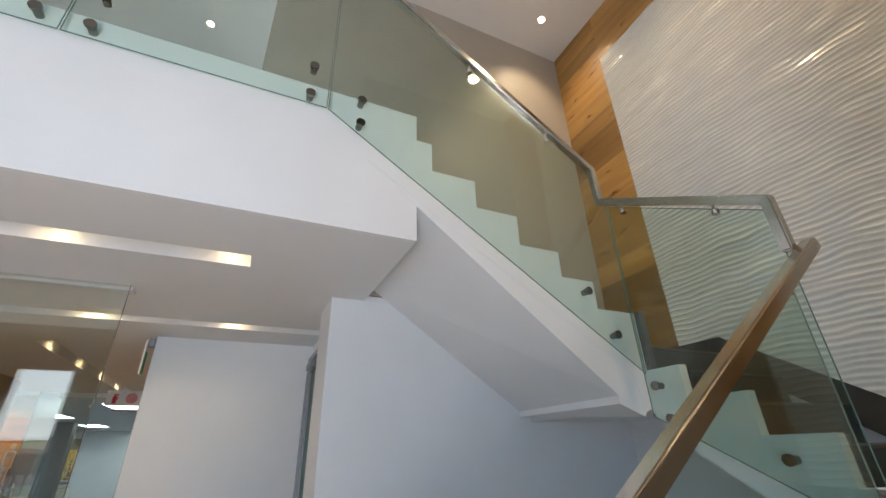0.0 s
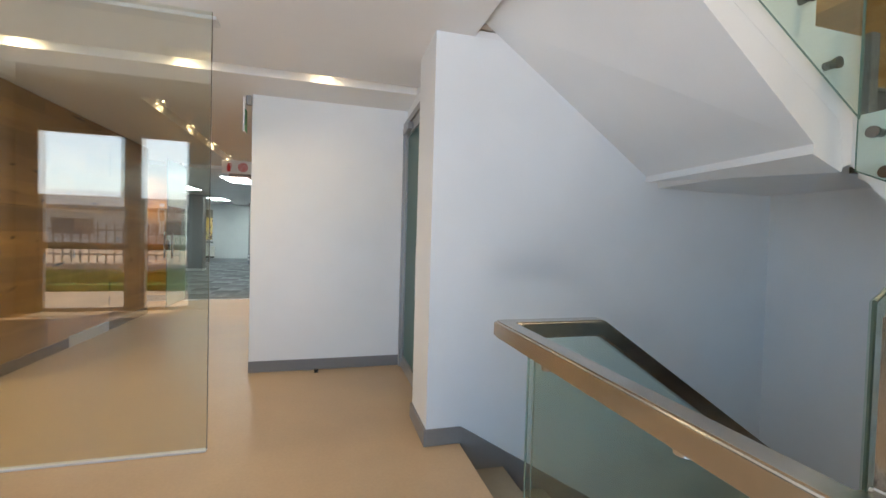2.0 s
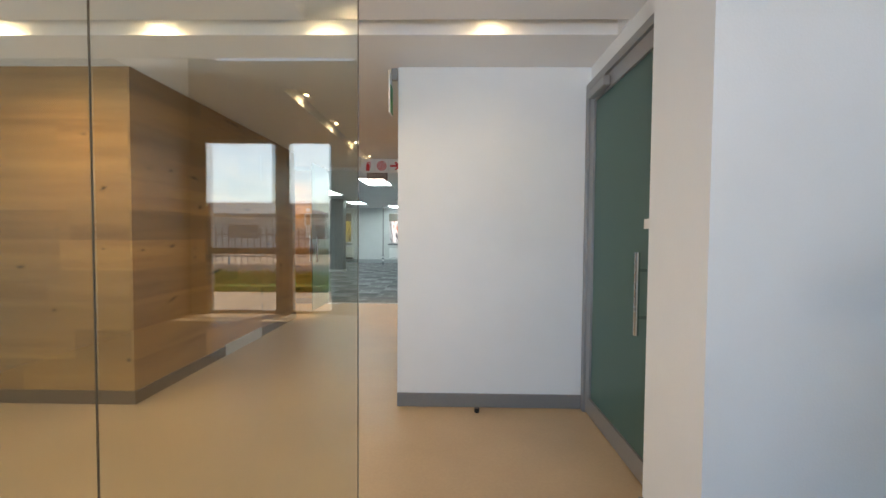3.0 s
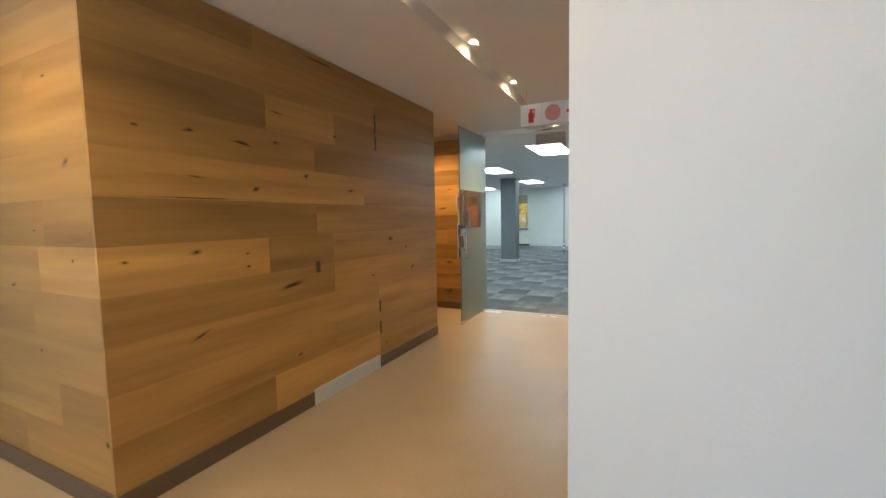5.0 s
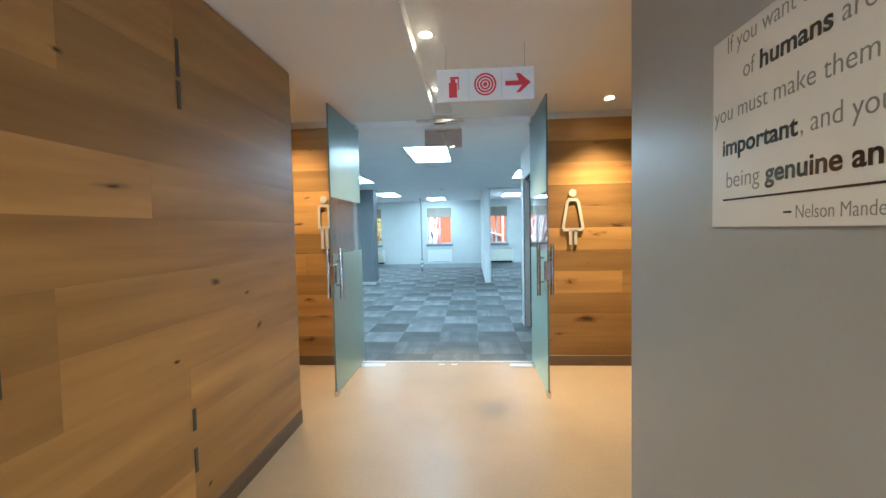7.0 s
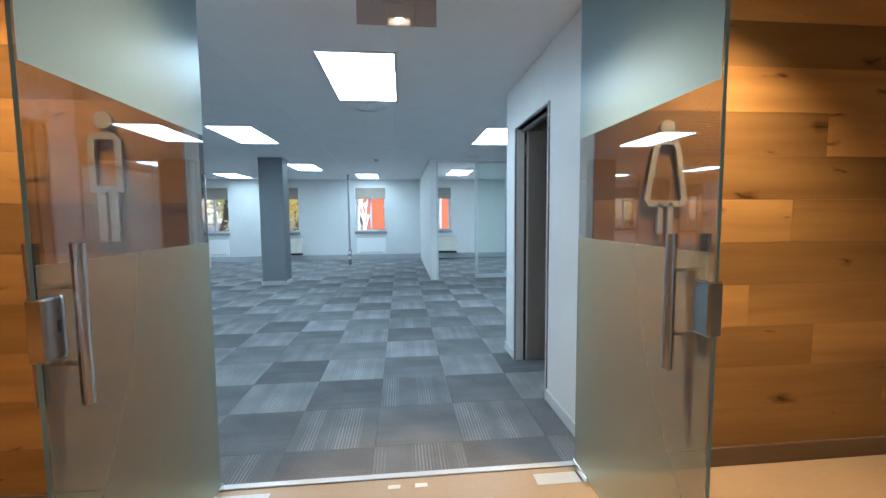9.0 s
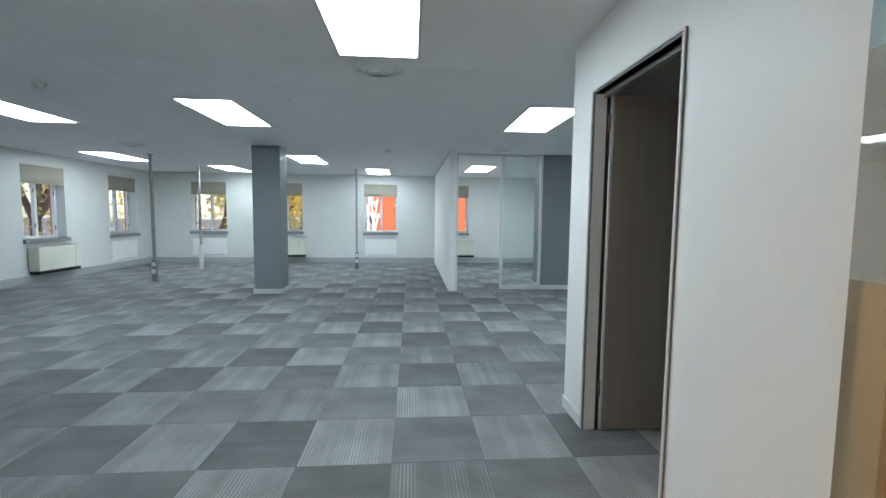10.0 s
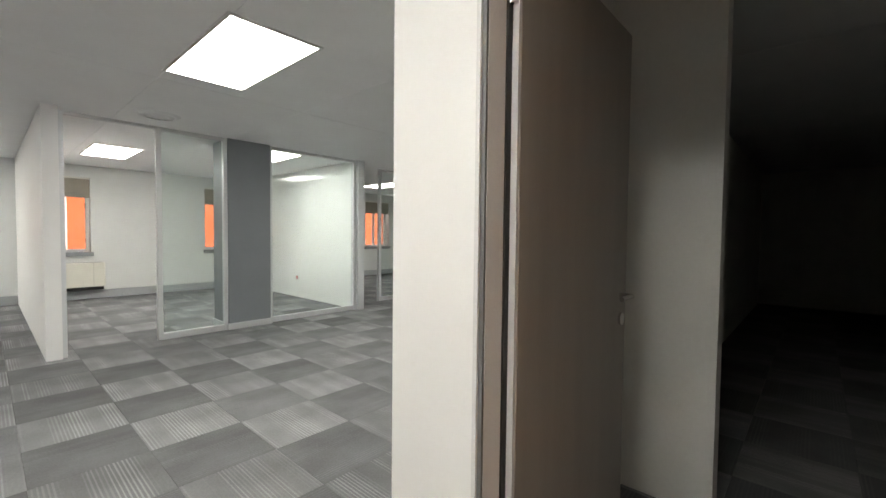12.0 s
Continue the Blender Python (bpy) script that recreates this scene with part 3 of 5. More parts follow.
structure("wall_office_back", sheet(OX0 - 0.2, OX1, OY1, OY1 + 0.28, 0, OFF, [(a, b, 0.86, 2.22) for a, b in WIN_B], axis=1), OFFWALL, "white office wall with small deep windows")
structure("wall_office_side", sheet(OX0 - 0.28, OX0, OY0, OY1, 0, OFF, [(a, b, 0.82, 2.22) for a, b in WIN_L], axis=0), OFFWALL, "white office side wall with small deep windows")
structure("wall_office_far_side", box(OX1 - 0.1, OX1, OY0, OY1, 0, OFF), WHITE, "plain white office wall")
structure("wall_dark_room", sheet(-0.27, -0.16, 6.1, 7.95, 0, OFF, [(6.83, 7.62, 0, 2.04)], axis=0), WHITE, "white wall of the unlit room by the office entrance")
structure("wall_dark_room_back", boxes((-0.13, 8.9, 7.83, 7.95, 0, OFF), (8.8, 8.9, 6.1, 7.83, 0, OFF), (1.08, 1.2, 7.35, 7.83, 0, OFF)), DARKROOM, "grey walls of the unlit room")
structure("wall_partition", box(-0.68, -0.56, 12.45, OY1, 0, OFF), WHITE, "white drywall partition of the glazed office")
structure("wall_partition_side", box(3.05, 3.15, 12.8, OY1, 0, OFF), WHITE, "white drywall between the glazed offices")

# ---------- skirtings ----------
def skirting(rows, material, label):
    for r in rows:
        structure("baseboard", box(*r, bevel=0.002), material, label, "skirting")


skirting([(-0.3, 1.09, 1.472, 1.49, 0, 0.1), (0.952, 0.97, -0.158, 0.29, 0, 0.1), (0.97, 1.19, -0.158, YW, 0, 0.1)],
         SKIRT, "grey tile skirting on the lobby wall")
skirting([(-0.315, -0.297, 1.6, 3.67, 0, 0.07)], TRIMWHITE, "white skirting on the passage wall")
skirting([(-2.262, -2.244, 1.43, 2.68, 0, 0.1), (-2.262, -2.244, 3.5, 4.66, 0, 0.1), (-4.0, -2.25, 1.432, 1.45, 0, 0.1), (-4.15, -2.26, 5.94, 5.958, 0, 0.1), (-0.3, 2.0, 5.94, 5.958, 0, 0.1)],
         WOODSKIRT, "brown skirting under the oak boards")
skirting([(-2.264, -2.240, 2.68, 3.5, 0, 0.115)], SILVER, "bare grey skirting cover plate on the oak wall")
skirting([(OX0, -0.68, 16.95, OY1, 0, 0.15), (-0.56, 3.05, 16.95, OY1, 0, 0.15), (3.15, OX1 - 0.1, 16.95, OY1, 0, 0.15), (OX0, OX0 + 0.05, OY0, 16.95, 0, 0.15)],
         mat("grey_trunking", (0.36, 0.38, 0.39), 0.45), "grey skirting trunking round the office wall")
skirting([(-0.284, -0.27, 6.1, 6.805, 0, 0.08), (-0.284, -0.27, 7.646, 7.95, 0, 0.08), (-0.27, 3.4, 7.95, 7.964, 0, 0.08), (-0.07, 3.4, 7.816, 7.83, 0, 0.08)],
         TRIMWHITE, "white skirting of the small room")

# ---------- staircase ----------
stair = empty("staircase", (0, 0, 0), "white staircase with grey tiled risers and beige treads", "staircase", kind="structure")
F1 = [(2.69 - 0.295 * (6 - k), 0.18 * k) for k in range(1, 7)]
for k, (x, z) in enumerate(F1):
    x2 = F1[k + 1][0] if k < 5 else XW
    y1 = -2.312
    part("riser", box(x, x2 if k < 5 else x + 0.3, -3.6, y1, max(0, z - 0.18), z - 0.025), RISER, stair, "grey tiled riser")
    part("tread", box(x - 0.004, x2 + 0.02 if k < 5 else XW, -3.6, y1, z - 0.024, z, bevel=0.003), TREAD, stair, "beige tiled tread")
    part("nosing_trim", box(x - 0.012, x + 0.012, -3.6, y1, z - 0.018, z + 0.003, bevel=0.002), TRIMWHITE, stair, "white edge trim")
    for y in (-2.63, -3.23):
        part("tile_joint", box(x - 0.002, x + 0.002, y - 0.002, y + 0.002, z - 0.17, z - 0.02), TRIMWHITE, stair, "pale tile joint")
part("landing", box(2.95, XW, -3.6, -2.13, 0.82, 1.05), WHITE, stair, "white underside of the first landing")
# stepped kerb between the first flight and its glass
KY0, KY1 = -2.315, -2.195
for k in range(6):
    x0 = F1[k][0] - 0.045
    x1 = F1[k + 1][0] - 0.045 if k < 5 else 2.755
    zt = F1[k][1] + 0.04 if k < 5 else 1.31
    yb = KY1 if k < 5 else -2.14
    zb = max(-0.2, F1[k][1] - 0.45)
    part("kerb", box(x0, x1, KY0, yb, zb, zt - 0.02), RISER, stair, "grey tiled stepped kerb")
    part("kerb_top", box(x0 - 0.003, x1, KY0 - 0.003, yb + 0.003, zt - 0.02, zt, bevel=0.002), TREAD, stair)
    drop = F1[k][1] - 0.14 if k < 5 else 0.94
    for y in (KY0 - 0.002, yb + 0.002):
        part("kerb_trim", box(x0 - 0.004, x0 + 0.004, y - 0.0035, y + 0.0035, drop, zt + 0.002, bevel=0.002), TRIMWHITE, stair, "white edge trim")
    part("kerb_trim", box(x0 - 0.006, x0 + 0.005, KY0, yb, zt - 0.004, zt + 0.003, bevel=0.0015), TRIMWHITE, stair, "white edge trim")
    part("kerb_trim", box(x0, x1, KY0 - 0.006, KY0 + 0.001, zt - 0.004, zt + 0.003, bevel=0.0015), TRIMWHITE, stair, "white edge trim")
# second flight, across the end
part("stringer", prism(bmesh.new(), [(-2.16, 0.95), (-2.16, 1.30), (-2.06, 1.30), (-2.06, 1.50), (-1.77, 1.50), (-1.77, 1.70), (-1.45, 1.70), (-1.45, 1.88), (-1.2, 1.88), (-1.2, 1.66), (-1.32, 1.5)], 0, 2.70, 2.76),
     WHITE, stair, "white serrated stringer")
part("flight_soffit", prism(bmesh.new(), [(-2.16, 0.96), (-2.16, 1.1), (-1.2, 1.8), (-1.2, 1.6)], 0, 2.76, XW), WHITE, stair, "white sloping underside")
for k, (y, z) in enumerate([(-2.33, 1.26), (-2.04, 1.45), (-1.75, 1.65), (-1.46, 1.85), (-1.17, 2.05)]):
    part("riser", box(2.765, XW, y, y + (0.3 if k < 4 else 1.0), z - 0.22, z - 0.02), DARKTILE, stair, "dark tiled riser")
    part("tread", box(2.765, XW, y - 0.01, y + (0.31 if k < 4 else 1.02), z - 0.02, z, bevel=0.003), DARKTILE, stair, "dark tiled tread")
part("landing", box(2.6, XW, YV, YW, 1.66, 1.84), WHITE, stair, "white underside of the upper landing")
part("newel_panel", box(2.735, 2.79, -1.24, -1.2, 1.86, 2.26, bevel=0.003), RISER, stair, "grey tiled newel panel")
# third flight, back over the lobby
F3 = [(2.74, 2.25), (2.43, 2.43), (2.18, 2.60), (1.89, 2.80), (1.60, 2.99), (1.31, 3.19), (1.03, 3.38)]
prof = [(2.62, 1.85), (2.64, 1.64), (2.74, 1.68)]
for k, (x, z) in enumerate(F3):
    prof += [(x, z if k == 0 else z - (F3[k][1] - F3[k - 1][1])), (x, z)] if k else [(x, z)]
prof += [(0.9, 3.38), (0.9, 2.97), (1.235, 2.745)]
part("stringer", prism(bmesh.new(), prof, 1, YV - 0.004, YV + 0.05), WHITE, stair, "white serrated stringer")
bm = bmesh.new()
ends = [[bm.verts.new((x, y, z)) for x, z in row] for y, row in ((YV - 0.003, [(2.46, 1.735), (2.455, 1.69), (2.64, 1.62), (2.72, 1.80), (1.1, 2.9), (1.1, 2.80), (1.235, 2.70)]), (YW, [(2.50, 1.735), (2.495, 1.695), (2.66, 1.72), (2.74, 2.0), (1.1, 3.15), (1.1, 2.72), (1.235, 2.62)]))]
bm.faces.new(ends[0])
bm.faces.new(ends[1][::-1])
for i in range(7):
    j = (i + 1) % 7
    bm.faces.new([ends[0][j], ends[0][i], ends[1][i], ends[1][j]])
bmesh.ops.recalc_face_normals(bm, faces=bm.faces)
part("flight_soffit", bm, WHITE, stair, "white sloping underside")
for k, (x, z) in enumerate(F3):
    x2 = F3[k + 1][0] if k < 6 else 0.9
    part("riser", box(x2 - 0.0, x - 0.002, YV + 0.052, YW, z - 0.21, z - 0.022), DARKTILE, stair, "dark tiled riser")
    part("tread", box(x2 - 0.02, x + 0.008, YV + 0.052, YW, z - 0.021, z, bevel=0.003), TREAD, stair, "beige tiled tread")
# flight down
for k in range(12):
    x, z = 1.18 + 0.29 * k, -0.18 * (k + 1)
    if x > 3.3:
        break
    part("tread", box(x - 0.01, x + 0.3, YV, YW, z - 0.03, z, bevel=0.003), TREAD, stair, "beige tiled tread")
    part("riser", box(x, x + 0.29, YV + 0.01, YW - 0.001, z - 0.3, z - 0.03), RISER, stair, "grey tiled riser")
part("skirting", prism(bmesh.new(), [(1.19, 0.1), (1.19, -0.2), (3.5, -1.63), (3.5, -1.33)], 1, YW - 0.016, YW), SKIRT, stair, "grey skirting that falls with the flight")
# dark skirting that climbs the end wall
part("skirting", prism(bmesh.new(), [(-3.6, 1.06), (-3.6, 1.23), (-2.59, 1.23), (-1.15, 2.18), (YW, 2.18), (YW, 2.0), (-1.1, 2.0), (-2.45, 1.06)], 0, XW - 0.022, XW), DARKTILE, stair, "dark tiled skirting")

# ---------- textured panel and oak on the stairwell's end wall ----------
bm = bmesh.new()
ny, nz, y0, y1, ztop = 130, 1150, -2.93, -0.82, 5.5


def foot(y):
    return 1.23 if y < -2.59 else min(2.18, 1.23 + (y + 2.59) * 0.66)


grid = []
for i in range(ny + 1):
    y = y0 + (y1 - y0) * i / ny
    col = []
    for j in range(nz + 1):
        z = foot(y) + (ztop - foot(y)) * j / nz
        ph = 2 * math.pi * (z + 0.016 * math.sin(2.0 * y + 0.5 * z) + 0.0045 * math.sin(15.0 * y + 4.0 * z + 1) + 0.016 * noise.noise((y * 2.4, z * 7.0, 2.0)) + 0.010 * noise.noise((y * 6.0, z * 14.0, 7.0))) / 0.040
        h = 0.019 * (0.5 + 0.5 * math.sin(ph)) ** 3.2 * (0.8 + 0.6 * noise.noise((y * 4, z * 9, 5)))
        col.append(bm.verts.new((XW - 0.02 - h, y, z)))
    grid.append(col)
for i in range(ny):
    for j in range(nz):
        bm.faces.new([grid[i][j], grid[i][j + 1], grid[i + 1][j + 1], grid[i + 1][j]])
bmesh.ops.recalc_face_normals(bm, faces=bm.faces)
thing("wave_panel", bm, WAVE, "tall off-white wall panel carved in wavy horizontal ridges", "wall panel", smooth=True)


# ---------- oak boards ----------
def boards(wall, axis, a0, a1, z0, z1, at, face, rows_h=0.213, seed=1, lens=(1.3, 2.9)):
    """Horizontal boards on a wall that runs along one axis, from a0 to a1, their backs at a plane."""
    rnd = random.Random(seed)
    mt = WOOD_Y if axis == 1 else WOOD_X
    z = z0
    while z < z1 - 0.01:
        zt = min(z + rows_h, z1)
        a = a0 - rnd.uniform(0, 0.9)
        while a < a1:
            b = min(a + rnd.uniform(*lens), a1)
            s = max(a, a0)
            if b - s > 0.02:
                d = 0.016 + rnd.uniform(0, 0.0005)
                lo, hi = sorted((at, at + face * d))
                g = 0.0004
                bm = box(lo, hi, s + g, b - g, z + g, zt - g, 0.0006) if axis == 1 else box(s + g, b - g, lo, hi, z + g, zt - g, 0.0006)
                part("board", bm, mt, wall)
            a = b
        z = zt


def oak_wall(name, label):
    return empty(name, (0, 0, 0), label, "wall cladding", kind="structure")


# seams of the board courses on the passage wall and round its corner
COURSE = [0.09] + [0.334 + 0.222 * k for k in range(10)] + [HALL - 0.012]


def laid_boards(wall, axis, a0, at, face, courses):
    """Boards laid course by course from the floor up; each course is a row of (tone, end)."""
    for (z, zt), course in zip(zip(COURSE, COURSE[1:]), courses):
        a = a0
        for k, (tone, b) in enumerate(course):
            lo, hi = sorted((at, at + face * (0.0160 + 0.0003 * (k % 2))))
            g = 0.0001
            bm = box(lo, hi, a + g, b - g, z + g, zt - g, 0.0003) if axis == 1 else box(a + g, b - g, lo, hi, z + g, zt - g, 0.0003)
            part("board", bm, OAK[tone, axis], wall)
            a = b


bm = bmesh.new()
bmesh.ops.create_circle(bm, cap_ends=True, segments=20, radius=1.0)
KNOT_MESH = mesh_of("knot", bm, KNOT)


def knots(wall, base, rows):
    """Knots and cracks: place along the wall, height, half length, half height, tilt."""
    for u, z, a, b, tilt in rows:
        o = new("knot", KNOT_MESH)
        o.parent = wall
        o.matrix_basis = base @ Matrix.Translation((u, z, 0)) @ Matrix.Rotation(radians(tilt), 4, "Z") @ Matrix.Diagonal((1.35 * a, 1.25 * b, 1, 1))


w = oak_wall("wall_oak_passage", "knotty oak boards on the passage wall")
laid_boards(w, 1, 1.44, -2.268, 1, [
    [("mid", 2.35), ("pale", 3.52), ("mid", 4.66)],
    [("honey", 2.95), ("mid", 4.66)],
    [("honey", 3.52), ("honey", 4.66)],
    [("mid", 2.95), ("honey", 4.66)],
    [("pale", 2.35), ("brown", 2.95), ("mid", 4.66)],
    [("brown", 2.78), ("mid", 4.66)],
    [("honey", 3.35), ("mid", 4.66)],
    [("mid", 2.78), ("brown", 4.66)],
    [("brown", 2.37), ("honey", 3.0), ("brown", 4.66)],
    [("mid", 3.52), ("brown", 4.66)],
    [("brown", 2.30), ("mid", 4.66)]])
knots(w, Matrix.Translation((-2.2513, 0, 0)) @ Matrix(((0, 0, 1, 0), (1, 0, 0, 0), (0, 1, 0, 0), (0, 0, 0, 1))), [
    (1.62, 1.778, 0.035, 0.016, 0), (1.875, 1.80, 0.05, 0.022, 8), (2.18, 1.78, 0.12, 0.02, -6), (2.44, 1.82, 0.055, 0.022, 10),
    (2.27, 1.515, 0.045, 0.032, 30), (3.18, 1.554, 0.12, 0.026, 4), (3.73, 1.147, 0.055, 0.036, 0), (1.88, 1.168, 0.065, 0.026, 12),
    (2.19, 1.137, 0.03, 0.014, 0), (2.19, 1.06, 0.035, 0.014, 5), (1.88, 0.725, 0.11, 0.016, 22), (2.52, 0.895, 0.20, 0.034, 7),
    (1.54, 1.15, 0.04, 0.014, 0), (3.44, 0.84, 0.04, 0.018, 0), (2.57, 0.41, 0.04, 0.018, 10), (4.12, 0.845, 0.06, 0.03, 20)])
knots(w, Matrix.Translation((-2.2514, 0, 0)) @ Matrix(((0, 0, 1, 0), (1, 0, 0, 0), (0, 1, 0, 0), (0, 0, 0, 1))), [
    (1.88, 1.452, 0.5, 0.008, 0), (1.90, 1.565, 0.10, 0.009, -4), (3.0, 1.948, 0.04, 0.018, 0), (2.69, 1.628, 0.04, 0.025, 20),
    (2.85, 2.45, 0.30, 0.014, 0), (2.46, 2.01, 0.10, 0.012, -5), (3.62, 0.20, 0.03, 0.02, 40), (4.0, 1.05, 0.05, 0.02, 10)])
w = oak_wall("wall_oak_lobby", "knotty oak boards on the lobby wall")
laid_boards(w, 0, -4.0, 1.462, -1, [
    [("mid", -3.1), ("honey", -2.252)], [("honey", -2.7), ("mid", -2.252)], [("mid", -2.252)], [("mid", -2.9), ("honey", -2.252)],
    [("honey", -2.8), ("pale", -2.252)], [("mid", -2.72), ("mid", -2.252)], [("honey", -2.252)], [("honey", -3.2), ("honey", -2.252)],
    [("mid", -2.8), ("honey", -2.252)], [("honey", -2.252)], [("mid", -2.252)]])
knots(w, Matrix.Translation((0, 1.4452, 0)) @ Matrix.Rotation(radians(90), 4, "X"), [
    (-2.47, 1.60, 0.05, 0.03, 30), (-2.47, 1.16, 0.02, 0.014, 0), (-2.82, 1.30, 0.03, 0.012, 0), (-2.85, 0.70, 0.03, 0.018, 0),
    (-2.30, 0.33, 0.03, 0.03, 50), (-3.1, 1.02, 0.05, 0.02, 10), (-2.6, 2.0, 0.03, 0.014, 0)])
w = oak_wall("wall_oak_end", "knotty oak boards round the passage corner")
boards(w, 0, -4.15, -2.252, 0.09, HALL - 0.012, 4.64, 1, seed=12)
w = oak_wall("wall_oak_gents", "knotty oak boards beside the glass doors")
boards(w, 0, -4.15, -2.2, 0.09, HALL - 0.06, 5.972, -1, seed=15)
w = oak_wall("wall_oak_ladies", "knotty oak boards lit from above beside the glass doors")
boards(w, 0, -0.36, 2.0, 0.09, HALL - 0.06, 5.972, -1, seed=18)
w = oak_wall("wall_oak_stairwell", "oak boards framing the wavy panel")
boards(w, 1, -0.82, YW, 2.06, TOP, XW, -1, seed=21)
boards(w, 1, -3.6, -2.93, 1.08, TOP, XW, -1, seed=23)
boards(w, 1, -2.93, -0.82, 5.5, TOP, XW, -1, seed=25)


# ---------- balustrade glass, rails ----------
def pane_obj(name, outline, axis, a, thick, material, label, category, group="", kind=""):
    o = thing(name, prism(bmesh.new(), outline, axis, a, a + thick), material, label, category, group, kind)
    return clear(o)


def standoff(panel, p, axis, sign):
    d = Vector((0, 0, 0))
    d[axis] = sign
    bm = rod(bmesh.new(), Vector(p), Vector(p) + d * 0.05, 0.019, 16)
    rod(bm, Vector(p) + d * 0.05, Vector(p) + d * 0.062, 0.026, 16)
    part("standoff", bm, DARKSTEEL, panel, "round steel standoff fixing", smooth=False)


GY = YV - 0.045
glass_group = "balustrade panels"


def edge_strip(panel, pts, r=0.003):
    for p, q in zip(pts, pts[1:]):
        part("glass_edge", rod(bmesh.new(), p, q, r, 6), EDGE, panel, "dark green polished edge")


def panel(outline, axis, a, studs, sign):
    o = pane_obj("glass_balustrade", outline, axis, a, 0.012, BALGLASS, "greenish toughened glass balustrade panel on steel fixings", "balustrade", glass_group)
    for s in studs:
        standoff(o, s, axis, sign)
    def at(p):
        q = list(p)
        q.insert(axis, a + 0.006)
        return q
    edge_strip(o, [at(p) for p in outline] + [at(outline[0])])
    return o


panel([(-0.515, 3.22), (-0.515, 4.4), (0.66, 4.4), (0.66, 3.21)], 1, GY, [(-0.42, YV, 3.29), (-0.42, YV, 3.5), (0.565, YV, 3.27), (0.565, YV, 3.48)], -1)
panel([(-1.72, 3.22), (-1.72, 4.4), (-0.525, 4.4), (-0.525, 3.22)], 1, GY, [(-0.62, YV, 3.3), (-0.62, YV, 3.5), (-1.6, YV, 3.3), (-1.6, YV, 3.5)], -1)
panel([(-2.93, 3.22), (-2.93, 4.4), (-1.73, 4.4), (-1.73, 3.22)], 1, GY, [(-1.85, YV, 3.3), (-1.85, YV, 3.5), (-2.8, YV, 3.3), (-2.8, YV, 3.5)], -1)
panel([(0.67, 3.205), (0.67, 4.4), (1.01, 4.4), (2.60, 3.3), (2.68, 3.0), (2.68, 1.86)], 1, GY,
      [(0.85, YV, 3.33), (0.85, YV, 3.16), (2.33, YV, 2.34), (2.50, YV, 2.08)], -1)
panel([(-1.25, 1.62), (-1.25, 3.02), (-2.17, 2.48), (-2.17, 1.12)], 0, 2.645, [(2.7, -1.31, 1.78), (2.7, -1.36, 1.6), (2.7, -1.88, 1.40), (2.7, -1.89, 1.23)], -1)
panel([(1.10, -0.12), (1.10, 1.195), (2.56, 2.16), (2.56, 0.78)], 1, -2.18, [(1.75, -2.195, 0.42), (1.75, -2.195, 0.22), (2.4, -2.195, 0.8), (2.4, -2.195, 0.62)], 1)
panel([(-2.08, -0.2), (-2.08, 0.93), (-1.3, 0.93), (-1.3, -0.2)], 0, 1.03, [(1.0, -2.0, -0.08), (1.0, -1.4, -0.08)], 1)
panel([(1.1, -0.15), (1.1, 0.93), (1.36, 0.93), (2.45, 0.2), (2.45, -0.95), (1.3, -0.25)], 1, YV - 0.03, [(1.5, YV, -0.1), (2.2, YV, -0.55)], -1)


def rail_run(pts, w=0.05, h=0.05, label="square brushed steel handrail", brackets=()):
    """A square steel tube through a line of points, mitred by overlapping ends."""
    r = empty("handrail", pts[0], label, "handrail", "handrails")
    org = Vector(pts[0])
    line_pts = [Vector(p) - org for p in pts]
    d = (line_pts[1] - line_pts[0]).normalized()
    side = Vector((0, 0, 1)).cross(d).normalized()
    upv = d.cross(side)
    bm = bmesh.new()
    ring_now = [line_pts[0] - d * w / 2 + side * a * w / 2 + upv * b * h / 2 for a, b in ((-1, -1), (1, -1), (1, 1), (-1, 1))]
    loops = [[bm.verts.new(v) for v in ring_now]]
    for i in range(1, len(line_pts)):
        d = (line_pts[i] - line_pts[i - 1]).normalized()
        last = i == len(line_pts) - 1
        nxt = d if last else (line_pts[i + 1] - line_pts[i]).normalized()
        plane = (d + nxt).normalized()
        at = line_pts[i] + (d * w / 2 if last else Vector((0, 0, 0)))
        ring_now = [v + d * ((at - v).dot(plane) / d.dot(plane)) for v in ring_now]
        loops.append([bm.verts.new(v) for v in ring_now])
        for j in range(4):
            k = (j + 1) % 4
            bm.faces.new([loops[-2][j], loops[-2][k], loops[-1][k], loops[-1][j]])
    bm.faces.new(loops[0][::-1])
    bm.faces.new(loops[-1])
    bmesh.ops.recalc_face_normals(bm, faces=bm.faces)
    part("tube", rounded(bm, 0.007, 3), STEEL, r)
    for p, q in brackets:
        q = Vector(p).lerp(Vector(q), 0.6)
        bm = rod(bmesh.new(), Vector(p) - org, Vector(q) - org, 0.007)
        rod(bm, Vector(q) - org + Vector((0, 0, -0.012)), Vector(q) - org + Vector((0, 0, 0.012)), 0.02, 16)
        part("bracket", bm, CHROME, r, "small steel rail bracket")
    return r


